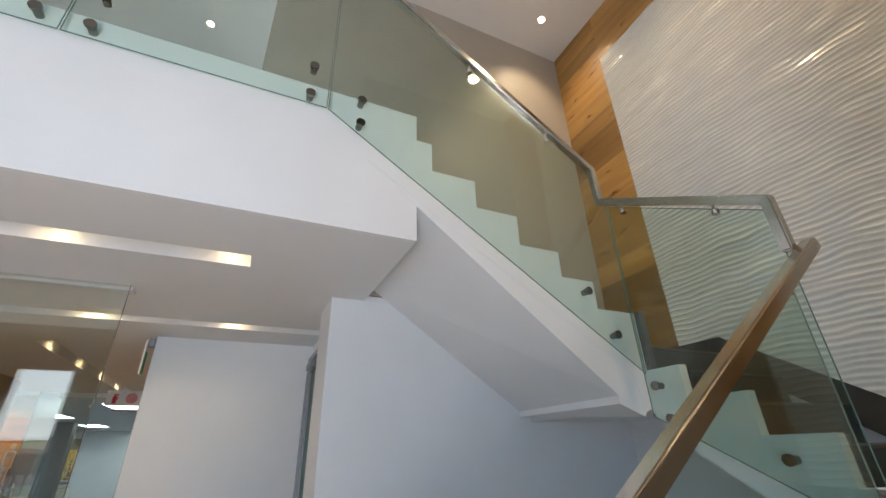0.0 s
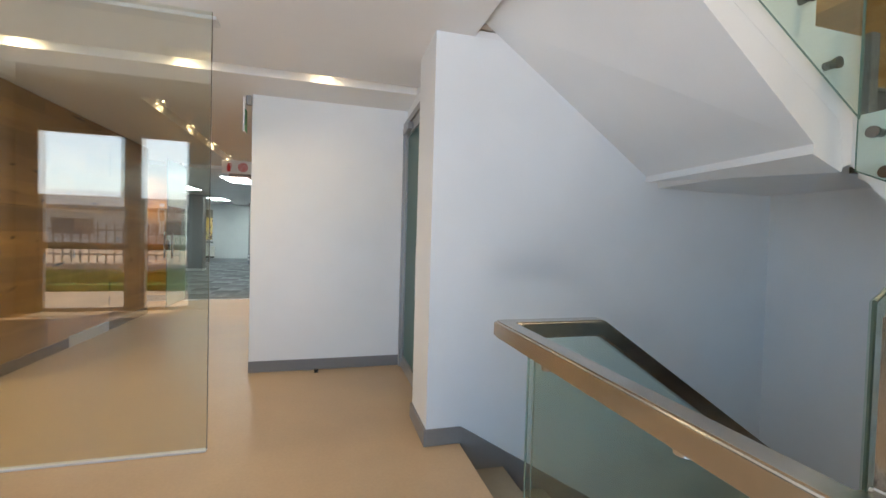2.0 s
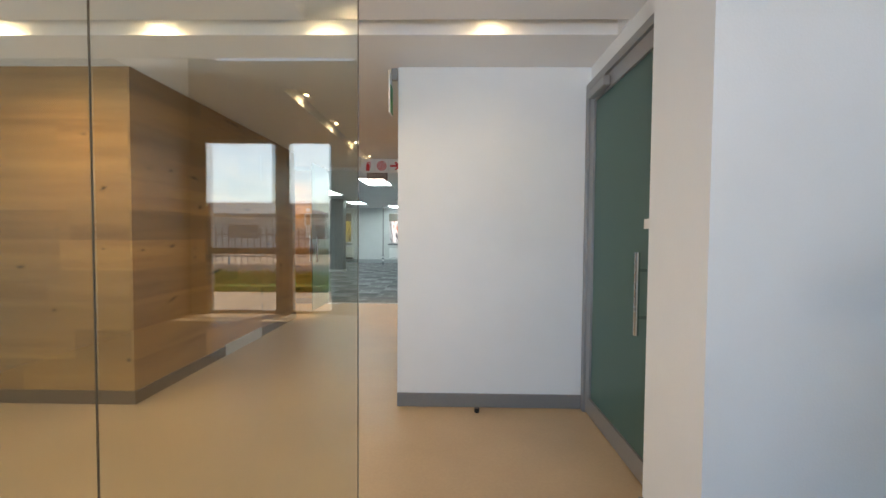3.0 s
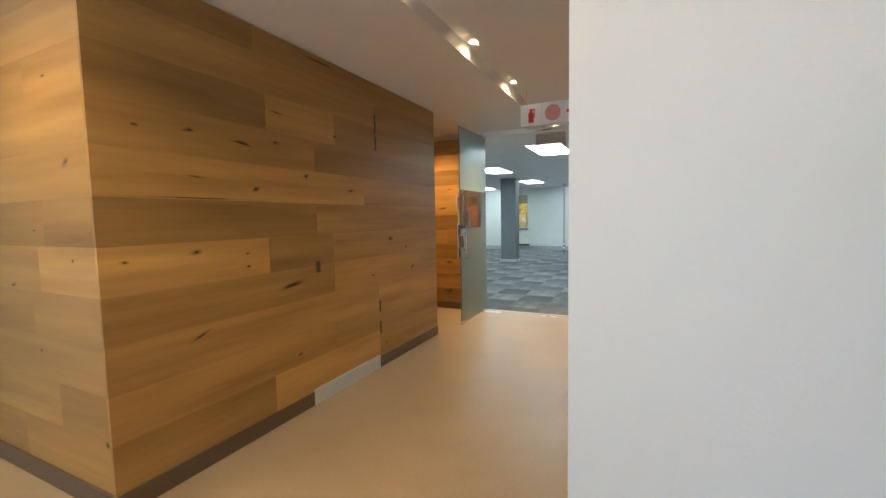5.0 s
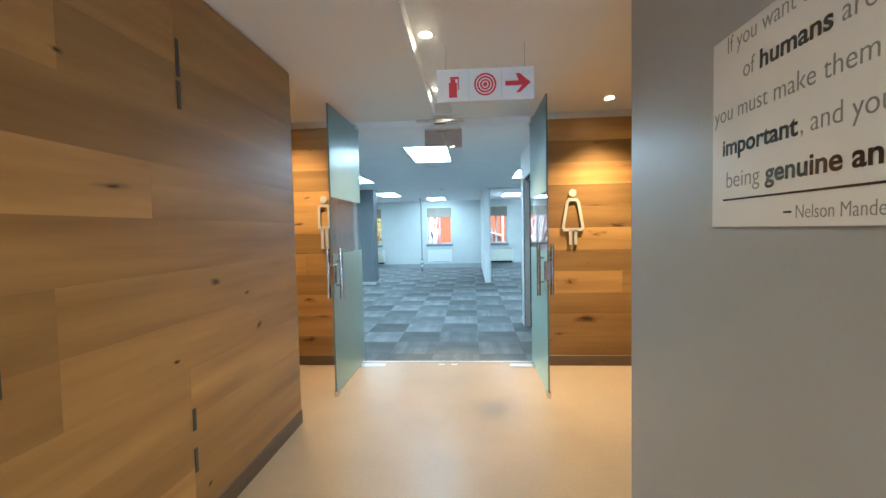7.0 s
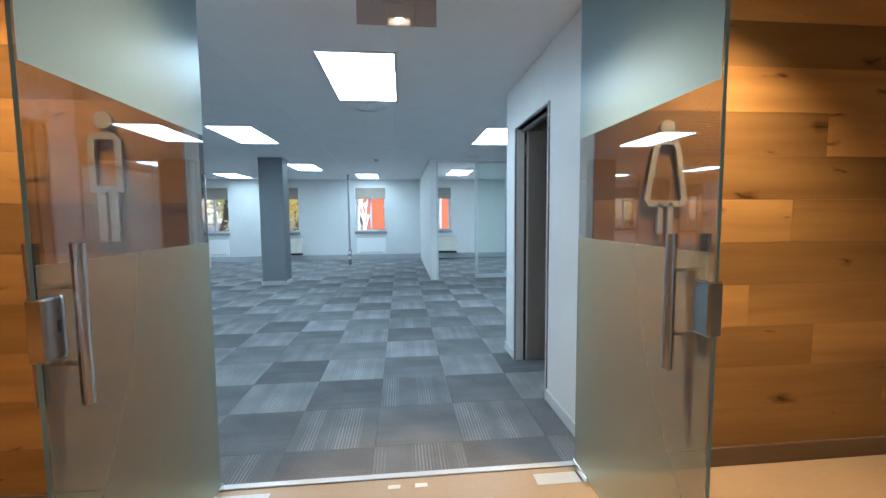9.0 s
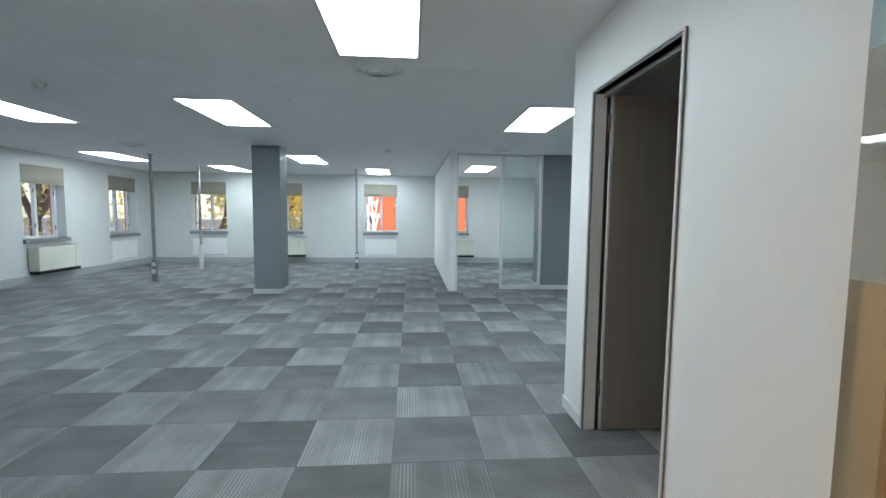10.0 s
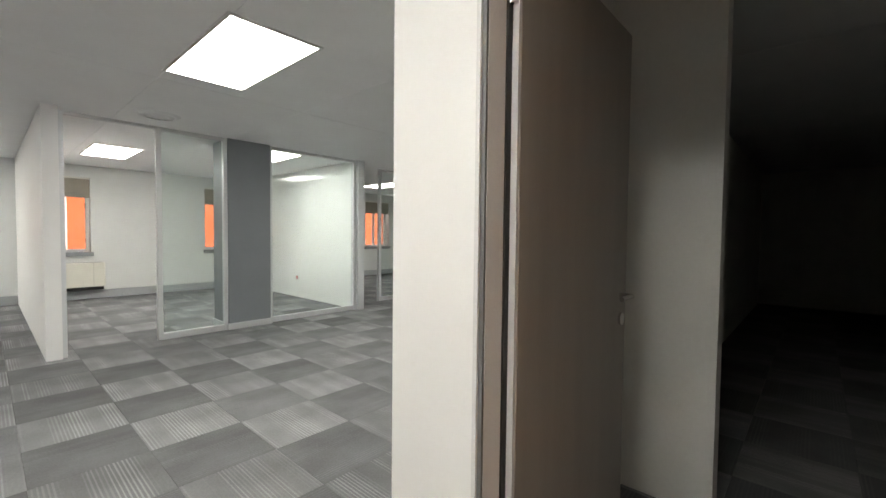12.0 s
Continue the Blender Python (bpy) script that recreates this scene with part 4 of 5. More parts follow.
RY = GY - 0.005
rail_run([(-2.95, RY, 4.42), (1.0, RY, 4.42), (2.58, RY, 3.32), (2.60, RY, 3.05), (2.63, -2.19, 2.52), (2.632, -2.192, 2.27)],
         brackets=[((1.6, RY, 3.98), (1.6, GY, 3.86)), ((2.2, RY, 3.55), (2.2, GY, 3.43)), ((2.61, -1.4, 2.95), (2.645, -1.4, 2.86)), ((2.62, -1.95, 2.64), (2.645, -1.95, 2.55))])
rail_run([(2.67, -2.25, 2.25), (1.055, -2.25, 1.18), (1.055, -2.25, 0.94), (0.98, -2.25, 0.94), (0.98, -1.22, 0.95), (1.36, -1.22, 0.95), (2.47, -1.22, 0.20), (2.47, -1.22, -0.15)], w=0.062, h=0.06,
         brackets=[((2.45, -2.25, 2.09), (2.45, -2.17, 1.98)), ((1.3, -2.25, 1.33), (1.3, -2.17, 1.22)), ((1.0, -1.45, 0.93), (1.036, -1.45, 0.86)), ((1.0, -1.95, 0.93), (1.036, -1.95, 0.86)), ((1.9, -1.22, 0.56), (1.9, -1.23, 0.46))])

# ---------- lobby glass screen ----------
for a, b in ((-1.338, -0.28), (-2.40, -1.348), (-3.46, -2.41)):
    s = empty("glass_screen", (a, 0.065, 0), "full-height frameless clear glass screen in a floor channel", "glass screen", "screen panels")
    clear(part("pane", box(0, b - a, 0, 0.012, 0.012, HALL), SCREEN, s, "clear glass pane"))
    part("floor_channel", box(0, b - a, -0.012, 0.024, 0, 0.012, bevel=0.002), SILVER, s, "thin silver floor channel")
    part("glass_edge", box(b - a, b - a + 0.003, 0.001, 0.011, 0.012, HALL), mat("screen_edge", (0.12, 0.10, 0.07), 0.3), s, "dark joint at the pane's edge")

# ---------- side door in the lobby ----------
def alu_door(name, x, y0, y1, ztop, label, sign=-1, pull=True, metal=ALU):
    """A framed glass door in a plane of constant x, with its frame; sign is the side from which it is seen."""
    d = empty(name, (x, y0, 0), label, "door", kind="structure")
    w = y1 - y0
    part("frame", boxes((-0.03, 0.05, 0, 0.05, 0, ztop), (-0.03, 0.05, w - 0.05, w, 0, ztop), (-0.03, 0.05, 0.05, w - 0.05, ztop - 0.05, ztop)), metal, d, "aluminium frame")
    leaf = part("leaf_frame", boxes((-0.015, 0.03, 0.055, 0.13, 0.012, ztop - 0.055), (-0.015, 0.03, w - 0.13, w - 0.055, 0.012, ztop - 0.055), (-0.015, 0.03, 0.13, w - 0.13, ztop - 0.15, ztop - 0.055), (-0.015, 0.03, 0.13, w - 0.13, 0.012, 0.13)), metal, d, "aluminium leaf")
    clear(part("pane", box(0.0, 0.01, 0.13, w - 0.13, 0.13, ztop - 0.15), mat_teal, d, "greenish obscured glass"))
    if pull:
        bm = rod(bmesh.new(), (sign * 0.06, 0.24, 0.78), (sign * 0.06, 0.24, 1.2), 0.014)
        for z in (0.87, 1.11):
            rod(bm, (sign * 0.06, 0.24, z), (0.0, 0.24, z), 0.008)
        part("pull_handle", bm, CHROME, d, "steel bar pull handle", smooth=False)
        part("lock", box(-0.03, -0.012, 0.07, 0.115, 0.98, 1.12, bevel=0.003), CHROME, d, "steel lock plate")
        part("notice", box(-0.003, -0.001, 0.16, 0.3, 1.32, 1.37), PAPER, d, "small white notice")
        part("closer", box(-0.06, -0.016, w - 0.42, w - 0.14, ztop - 0.14, ztop - 0.08, bevel=0.006), ALU, d, "grey door closer")
    return d


mat_teal = frosted_mat("green_obscured_glass", (0.16, 0.27, 0.25), 0.1)
alu_door("door_1", 1.09, 0.29, 1.47, 2.36, "closed grey aluminium door with dark green obscured glass")
alu_door("door_2", -4.0, 0.27, 1.40, 2.44, "tall dark bronze aluminium glazed door beside the oak wall", sign=1, pull=False, metal=BRONZE)


# ---------- glass entrance doors, standing open ----------
def glass_door(x, y_hinge, side, hy, label):
    """Leaf swung 90 degrees into the passage; side +1 has its face towards +x."""
    d = empty("glass_door", (x, y_hinge, 0), label, "door", "open entrance doors")
    L, H = 0.9, 2.42
    clear(part("pane", box(-0.005, 0.005, -L, 0, 0.02, H), DOORGLASS, d, "clear toughened glass leaf"))
    clear(part("upper_film", box(side * 0.0065, side * 0.0085, -L + 0.004, -0.004, 1.665, H), FROST, d, "frosted pale teal band") if side > 0 else part("upper_film", box(-0.0085, -0.0065, -L + 0.004, -0.004, 1.665, H), FROST, d, "frosted pale teal band"))
    lo, hi = sorted((side * 0.0065, side * 0.0085))
    clear(part("lower_film", box(lo, hi, -L + 0.004, -0.004, 0.03, 1.19), FROST_LOW, d, "lightly frosted lower band"))
    for z0, z1 in ((0.003, 0.05), (H - 0.03, H + 0.02)):
        part("pivot_patch", box(-0.016, 0.016, -0.16, 0.004, z0, z1, bevel=0.003), CHROME, d, "steel pivot patch")
    part("corner_patch", box(-0.016, 0.016, -L - 0.004, -L + 0.07, 0.003, 0.05, bevel=0.003), CHROME, d, "steel corner patch")
    part("glass_edge", box(-0.0052, 0.0052, -L - 0.002, -L, 0.03, H), EDGE, d, "green polished edge")
    bm = bmesh.new()
    for s in (-1, 1):
        rod(bm, (s * 0.055, hy, 0.82), (s * 0.055, hy, 1.24), 0.016, 16)
    for z in (0.93, 1.13):
        rod(bm, (-0.055, hy, z), (0.055, hy, z), 0.008)
    part("pull_handle", bm, STEEL, d, "paired steel bar handles")
    lock = part("lock_case", box(-0.022, 0.022, -0.905, -0.835, 0.95, 1.11, bevel=0.006), STEEL, d, "steel lock case")
    part("keyhole", box(0.0222, 0.024, -0.865, -0.853, 1.02, 1.05), BLACK, lock)
    return d


glass_door(-2.15, 6.02, 1, -0.83, "open frameless glass door with frosted bands and steel handles")
glass_door(-0.40, 6.02, -1, -0.78, "open frameless glass door with frosted bands and steel handles")
t = empty("door_closer_rail", (-1.3, 5.99, HALL - 0.03), "steel stop rail under the ceiling over the doorway", "door hardware")
part("bar", box(-0.24, 0.24, -0.02, 0.02, -0.012, 0.012, bevel=0.003), CHROME, t)
part("catch", box(-0.06, 0.06, -0.035, 0.035, -0.03, 0.012, bevel=0.004), STEEL, t)
xp = empty("hanging_sign_plate", (-1.28, 6.18, 2.235), "tinted clear acrylic sign plate hung under the office ceiling", "sign")
part("plate", box(-0.195, 0.195, -0.003, 0.003, 0.0, 0.195, bevel=0.001), ACRYLIC, xp)
part("hanger", box(-0.195, 0.195, -0.012, 0.012, 0.19, OFF - 2.235, bevel=0.002), TRIMWHITE, xp, "slim white ceiling strip")
structure("threshold", box(-2.18, -0.37, 6.035, 6.072, 0.0, 0.006, bevel=0.002), SILVER, "flat silver threshold strip", "threshold")
for x in (-2.02, -0.53):
    thing("floor_spring", box(x - 0.11, x + 0.11, 5.9, 5.985, 0.0, 0.005, bevel=0.002), SILVER, "flat steel floor spring cover", "door hardware", "floor springs")
for x in (-1.33, -1.2):
    thing("floor_catch", box(x - 0.03, x + 0.03, 5.95, 5.98, 0.0, 0.004, bevel=0.001), PAPER, "small white label on a floor catch", "door hardware", "floor catches")


# ---------- figures on the oak ----------
def ring(bm, outline, w, y0, y1):
    """A closed outlined shape of stroke w, standing in the xz plane."""
    pts = [Vector((p[0], 0, p[1])) for p in outline]
    n = len(pts)
    outer, inner = [], []
    for i in range(n):
        a, b, c = pts[i - 1], pts[i], pts[(i + 1) % n]
        t1, t2 = (b - a).normalized(), (c - b).normalized()
        nrm = Vector((-(t1.z + t2.z), 0, t1.x + t2.x)).normalized()
        k = w / 2 / max(0.4, math.sqrt((1 + t1.dot(t2)) / 2))
        outer.append(b - nrm * k)
        inner.append(b + nrm * k)
    rows = [[bm.verts.new((p.x, y, p.z)) for p in r] for y in (y0, y1) for r in (outer, inner)]
    for i in range(n):
        j = (i + 1) % n
        for a, b in ((0, 1), (2, 3), (0, 2), (1, 3)):
            bm.faces.new([rows[a][i], rows[a][j], rows[b][j], rows[b][i]])
    bmesh.ops.recalc_face_normals(bm, faces=bm.faces)


def pictogram(x, z, dress, label):
    bm = bmesh.new()
    bmesh.ops.create_cone(bm, cap_ends=True, segments=24, radius1=0.036, radius2=0.036, depth=0.016, matrix=Matrix.Translation((0, 0, 0.235)) @ Matrix.Rotation(radians(90), 4, "X"))
    if dress:
        ring(bm, [(-0.035, 0.17), (0.035, 0.17), (0.055, 0.14), (0.095, -0.10), (0.08, -0.125), (-0.08, -0.125), (-0.095, -0.10), (-0.055, 0.14)], 0.028, -0.008, 0.008)
        rows = [(-0.04, -0.012), (0.012, 0.04)]
        z1 = -0.12
    else:
        ring(bm, [(-0.036, 0.17), (0.036, 0.17), (0.052, 0.15), (0.052, -0.05), (-0.052, -0.05), (-0.052, 0.15)], 0.026, -0.008, 0.008)
        rows = [(-0.04, -0.008), (0.008, 0.04)]
        z1 = -0.05
    for a, b in rows:
        bx(bm, a, b, -0.008, 0.008, -0.27, z1)
    o = thing("washroom_sign", bm, FIGURE, label, "sign", "washroom signs")
    o.location = (x, 5.944, z)


pictogram(-0.01, 1.475, True, "raised cream outline figure in a dress on oak boards")
pictogram(-2.50, 1.475, False, "raised cream outline figure on oak boards")


# ---------- lettering ----------
def words(text, size, material, bold=0.0, depth=0.001):
    cu = bpy.data.curves.new("lettering", "FONT")
    cu.body, cu.size, cu.offset, cu.extrude = text, size, bold, depth
    ob = new("lettering", cu)
    bpy.context.view_layer.update()
    dep = bpy.context.evaluated_depsgraph_get()
    me = bpy.data.meshes.new_from_object(ob.evaluated_get(dep))
    bpy.data.objects.remove(ob)
    me.materials.clear()
    me.materials.append(material)
    return me


poster = empty("quotation_board", (-0.2975, 3.045, 1.366), "white quotation board lettered in black and grey on a grey wall", "wall sign")
part("board", box(-0.006, 0.0, -1.07, 0.0, 0.0, 0.51, bevel=0.001), mat("satin_quotation_board", (0.70, 0.69, 0.675), 0.22, vary=0.02), poster)
WALLTURN = Matrix(((0, 0, -1), (-1, 0, 0), (0, 1, 0))).to_4x4()


def letters(me, parent, m):
    """Split one run of lettering into its letters, a mesh each; a dot over a letter stays with it."""
    root = list(range(len(me.vertices)))

    def top(a):
        while root[a] != a:
            root[a] = root[root[a]]
            a = root[a]
        return a
    for e in me.edges:
        root[top(e.vertices[0])] = top(e.vertices[1])
    spans = collections.defaultdict(lambda: [9.0, -9.0])
    for v in me.vertices:
        sp = spans[top(v.index)]
        sp[0], sp[1] = min(sp[0], v.co.x), max(sp[1], v.co.x)
    glyphs = []
    for isle, (lo, hi) in sorted(spans.items(), key=lambda q: q[1]):
        if glyphs and lo < glyphs[-1][1] - 0.3 * (hi - lo):
            glyphs[-1][1] = max(glyphs[-1][1], hi)
            glyphs[-1][2].add(isle)
        else:
            glyphs.append([lo, hi, {isle}])
    for _, _, isles in glyphs:
        keep = [v.index for v in me.vertices if top(v.index) in isles]
        place = {old: k for k, old in enumerate(keep)}
        piece = bpy.data.meshes.new("letter")
        piece.from_pydata([me.vertices[k].co[:] for k in keep], [], [[place[k] for k in p.vertices] for p in me.polygons if p.vertices[0] in place])
        piece.materials.append(me.materials[0])
        o = new("letter", piece)
        o.parent, o.matrix_basis = parent, m


def line(z, size, *row):
    """One line of lettering; each run of words goes from its start to its end along the board."""
    for txt, bold, a, b in row:
        m = Matrix.Translation((-0.0066, -a, z)) @ WALLTURN
        me = words(txt, size, INK if bold else GREYINK, 0.0013 if bold else -0.0004, 0.0003)
        letters(me, poster, m @ Matrix.Diagonal(((b - a) / max(v.co.x for v in me.vertices), 1, 1, 1)))
        bpy.data.meshes.remove(me)


S = 0.062
line(0.462, S, ("If you want the", 0, 0.063, 0.385), ("cooperation", 1, 0.402, 0.76))
line(0.378, S, ("of", 0, 0.130, 0.175), ("humans", 1, 0.190, 0.395), ("around you,", 0, 0.412, 0.675))
line(0.286, S, ("you must make them", 0, 0.010, 0.488), ("feel", 1, 0.505, 0.600), ("they are", 0, 0.620, 0.80))
line(0.194, S, ("important", 1, 0.047, 0.313), (", and you do that by", 0, 0.317, 0.76))
line(0.106, S, ("being", 0, 0.063, 0.196), ("genuine and humble", 1, 0.216, 0.75))
part("rule", box(-0.0069, -0.0059, -0.95, -0.053, 0.071, 0.076), INK, poster)
part("dash", box(-0.0069, -0.0059, -0.298, -0.275, 0.030, 0.034), INK, poster)
line(0.018, 0.042, ("Nelson Mandela", 0, 0.308, 0.53))

# ---------- hanging fire sign ----------
fs = empty("fire_sign", (-0.90, 4.385, 2.16), "white hanging sign with red extinguisher, hose reel and arrow", "sign")
part("board", box(-0.295, 0.295, -0.004, 0.004, 0.0, 0.195, bevel=0.001), PAPER, fs)
for x in (-0.24, 0.24):
    part("wire", rod(bmesh.new(), (x, 0, 0.19), (x, 0, HALL - 2.16), 0.0015, 6), STEEL, fs)
for x in (-0.099, 0.099):
    part("divider", box(x - 0.002, x + 0.002, -0.0058, -0.0038, 0.01, 0.185), SILVER, fs)
bm = bx(bmesh.new(), -0.222, -0.172, -0.0062, -0.0042, 0.025, 0.115)
bx(bm, -0.212, -0.182, -0.0062, -0.0042, 0.115, 0.135)
bx(bm, -0.215, -0.165, -0.0062, -0.0042, 0.137, 0.15)
bx(bm, -0.168, -0.16, -0.0062, -0.0042, 0.07, 0.15)
part("extinguisher_symbol", bm, REDP, fs)
bm = bmesh.new()
for r in (0.068, 0.05, 0.032):
    for i in range(36):
        a, b = 2 * math.pi * i / 36, 2 * math.pi * (i + 1) / 36
        q = [bm.verts.new((rr * math.cos(t_), -0.0052, 0.098 + rr * math.sin(t_))) for rr, t_ in ((r, a), (r, b), (r - 0.011, b), (r - 0.011, a))]
        bm.faces.new(q)
bmesh.ops.create_circle(bm, cap_ends=True, segments=20, radius=0.014, matrix=Matrix.Translation((0, -0.0052, 0.098)) @ Matrix.Rotation(radians(90), 4, "X"))
part("hose_reel_symbol", bm, REDP, fs)
bm = bx(bmesh.new(), 0.122, 0.25, -0.0062, -0.0042, 0.084, 0.112)
prism(bm, [(0.21, 0.098), (0.185, 0.155), (0.21, 0.155), (0.275, 0.098), (0.21, 0.041), (0.185, 0.041), (0.235, 0.098)], 1, -0.0063, -0.0043)
part("arrow_symbol", bm, REDP, fs)
ex = empty("exit_sign", (-0.335, 1.40, 2.14), "white and green running sign standing out from the wall corner", "sign")
part("board", box(-0.02, -0.008, -0.02, 0.09, 0.0, 0.3, bevel=0.002), PAPER, ex)
part("green_face", box(-0.0075, -0.0045, -0.015, 0.085, 0.01, 0.2), GREENP, ex)
part("bracket", box(-0.008, 0.036, 0.03, 0.07, 0.25, 0.33, bevel=0.003), ALU, ex)


# ---------- recessed light slots and downlights ----------
def slot(x0, x1, y0, y1, lamps, watts, cone=110):
    s = empty("light_recess", ((x0 + x1) / 2, (y0 + y1) / 2, HALL), "white recessed ceiling slot with warm downlights", "light recess", "ceiling slots", "structure")
    a, b = (x1 - x0) / 2, (y1 - y0) / 2
    part("top", box(-a, a, -b, b, 0.1, 0.115), CEIL, s)
    part("cheek", boxes((-a - 0.01, -a + 0.0, -b, b, 0.04, 0.1), (a, a + 0.01, -b, b, 0.04, 0.1)), CEIL, s)
    part("cheek", boxes((-a, a, -b - 0.01, -b, 0.04, 0.1), (-a, a, b, b + 0.01, 0.04, 0.1)), CEIL, s)
    for x, y, *w in lamps:
        downlight(x, y, HALL + 0.1, w[0] if w else watts, cone)


def downlight(x, y, z, watts, angle=110, color=WARM):
    d = empty("downlight", (x, y, z), "small round recessed downlight glowing warm white", "downlight", "downlights")
    bm = bmesh.new()
    bmesh.ops.create_cone(bm, cap_ends=False, segments=24, radius1=0.045, radius2=0.036, depth=0.012, matrix=Matrix.Translation((0, 0, -0.006)))
    part("ring", bm, TRIMWHITE, d)
    bm = bmesh.new()
    bmesh.ops.create_circle(bm, cap_ends=True, segments=20, radius=0.034, matrix=Matrix.Translation((0, 0, -0.004)))
    part("bulb", bm, BULB, d, "glowing bulb")
    spot(x, y, z - 0.02, watts * 0.44, angle, color)


slot(-1.34, -1.17, 1.95, 5.88, [(-1.265, y) for y in (2.38, 3.40, 4.42, 5.44)], 24, 140)
slot(-2.9, 1.09, 0.82, 1.0, [(-2.7, 0.91, 80), (-1.7, 0.91, 58), (-0.68, 0.91, 22), (0.32, 0.91, 10)], 0, 165)
slot(-0.75, 0.41, -0.69, -0.52, [(-0.5, -0.6), (0.3, -0.6)], 14)
thing("ceiling_channel", box(-3.4, -0.27, 0.115, 0.215, HALL - 0.022, HALL, bevel=0.002), TRIMWHITE, "white ceiling channel along the glass screen", "trim")
downlight(0.22, 5.56, HALL - 0.001, 240, 108, (1.0, 0.68, 0.36))
downlight(-2.75, 5.56, HALL - 0.001, 120, 125, (1.0, 0.66, 0.34))
downlight(3.1, -0.58, TOP - 0.001, 150, 105)
downlight(2.75, -1.8, TOP - 0.001, 270, 105)
downlight(2.75, -3.0, TOP - 0.001, 300, 105)
downlight(-0.56, 1.08, TOP - 0.001, 60, 120)


# ---------- office ----------
def led(x, y):
    d = empty("ceiling_light", (x, y, OFF), "bright flush rectangular white ceiling light", "ceiling light", "office ceiling lights")
    part("frame", sheet(-0.29, 0.29, -0.608, 0.608, -0.010, 0.0, [(-0.268, 0.268, -0.586, 0.586)]), TRIMWHITE, d, "thin white frame")
    part("diffuser", box(-0.269, 0.269, -0.587, 0.587, -0.009, -0.003), LED, d, "glowing white diffuser")


for x, y in ((-1.575, 7.65), (-3.39, 10.12), (0.13, 10.03), (-5.75, 10.2), (-7.15, 14.0), (-3.42, 13.88), (-5.75, 15.85), (-2.18, 15.95), (0.25, 14.95), (1.95, 13.5), (5.6, 15.0), (3.6, 10.0), (7.4, 10.0)):
    led(x, y)


VENT = mat("grey_white_vent", (0.70, 0.71, 0.72), 0.5, vary=0.03)


def diffuser(x, y):
    d = empty("ceiling_vent", (x, y, OFF), "round white ceiling air diffuser", "air vent", "air vents")
    for r, z in ((0.19, -0.008), (0.135, -0.021), (0.08, -0.034)):
        bm = bmesh.new()
        bmesh.ops.create_cone(bm, cap_ends=False, segments=40, radius1=r, radius2=r - 0.04, depth=0.015, matrix=Matrix.Translation((0, 0, z)) @ Matrix.Rotation(radians(180), 4, "X"))
        part("ring", bm, VENT, d, smooth=True)
    bm = bmesh.new()
    bmesh.ops.create_circle(bm, cap_ends=True, segments=24, radius=0.16, matrix=Matrix.Translation((0, 0, -0.002)))
    part("throat", bm, OFFICE_CEIL, d, "shallow white throat")


for x, y in ((-1.6, 8.5), (-5.85, 12.4), (0.17, 12.07)):
    diffuser(x, y)
for x, y in ((-1.75, 12.5), (-4.6, 9.2)):
    bm = bmesh.new()
    bmesh.ops.create_cone(bm, cap_ends=True, segments=24, radius1=0.035, radius2=0.055, depth=0.04, matrix=Matrix.Translation((x, y, OFF - 0.02)))
    thing("smoke_detector", bm, TRIMWHITE, "small white smoke detector on the ceiling", "smoke detector", "smoke detectors")


def column(x0, x1, y0, y1):
    c = empty("column", (x0, y0, 0), "square dark grey painted column with a pale skirting", "column", "columns", "structure")
    part("shaft", box(0, x1 - x0, 0, y1 - y0, 0.0, OFF, bevel=0.006), COLGREY, c)
    part("base", sheet(-0.012, x1 - x0 + 0.012, -0.012, y1 - y0 + 0.012, 0, 0.08, [(0.001, x1 - x0 - 0.001, 0.001, y1 - y0 - 0.001)]), SILVER, c, "pale skirting band")


column(-3.95, -3.50, 12.28, 12.66)
column(1.03, 1.58, 12.6, 13.1)


def pole(x, y, white):
    p = empty("power_pole", (x, y, 0), "thin steel power pole from floor to ceiling with sockets" if not white else "thin power pole with a white socket box at its foot", "power pole", "power poles")
    part("tube", box(-0.025, 0.025, -0.02, 0.02, 0.0 if not white else 0.4, OFF, bevel=0.004), ALU, p)
    part("foot", box(-0.04, 0.04, -0.035, 0.035, 0.0, 0.42 if not white else 0.6, bevel=0.005), CREAM if white else COLGREY, p, "socket housing")
    for z in (0.16, 0.3):
        part("socket", box(-0.03, 0.03, -0.06, -0.03, z, z + 0.08, bevel=0.006), TRIMWHITE, p, "white socket")
    part("ceiling_plate", box(-0.05, 0.05, -0.045, 0.045, OFF - 0.012, OFF, bevel=0.003), STEEL, p)


pole(-6.3, 13.6, False)
pole(-6.3, 15.4, True)
pole(-2.68, 15.55, False)


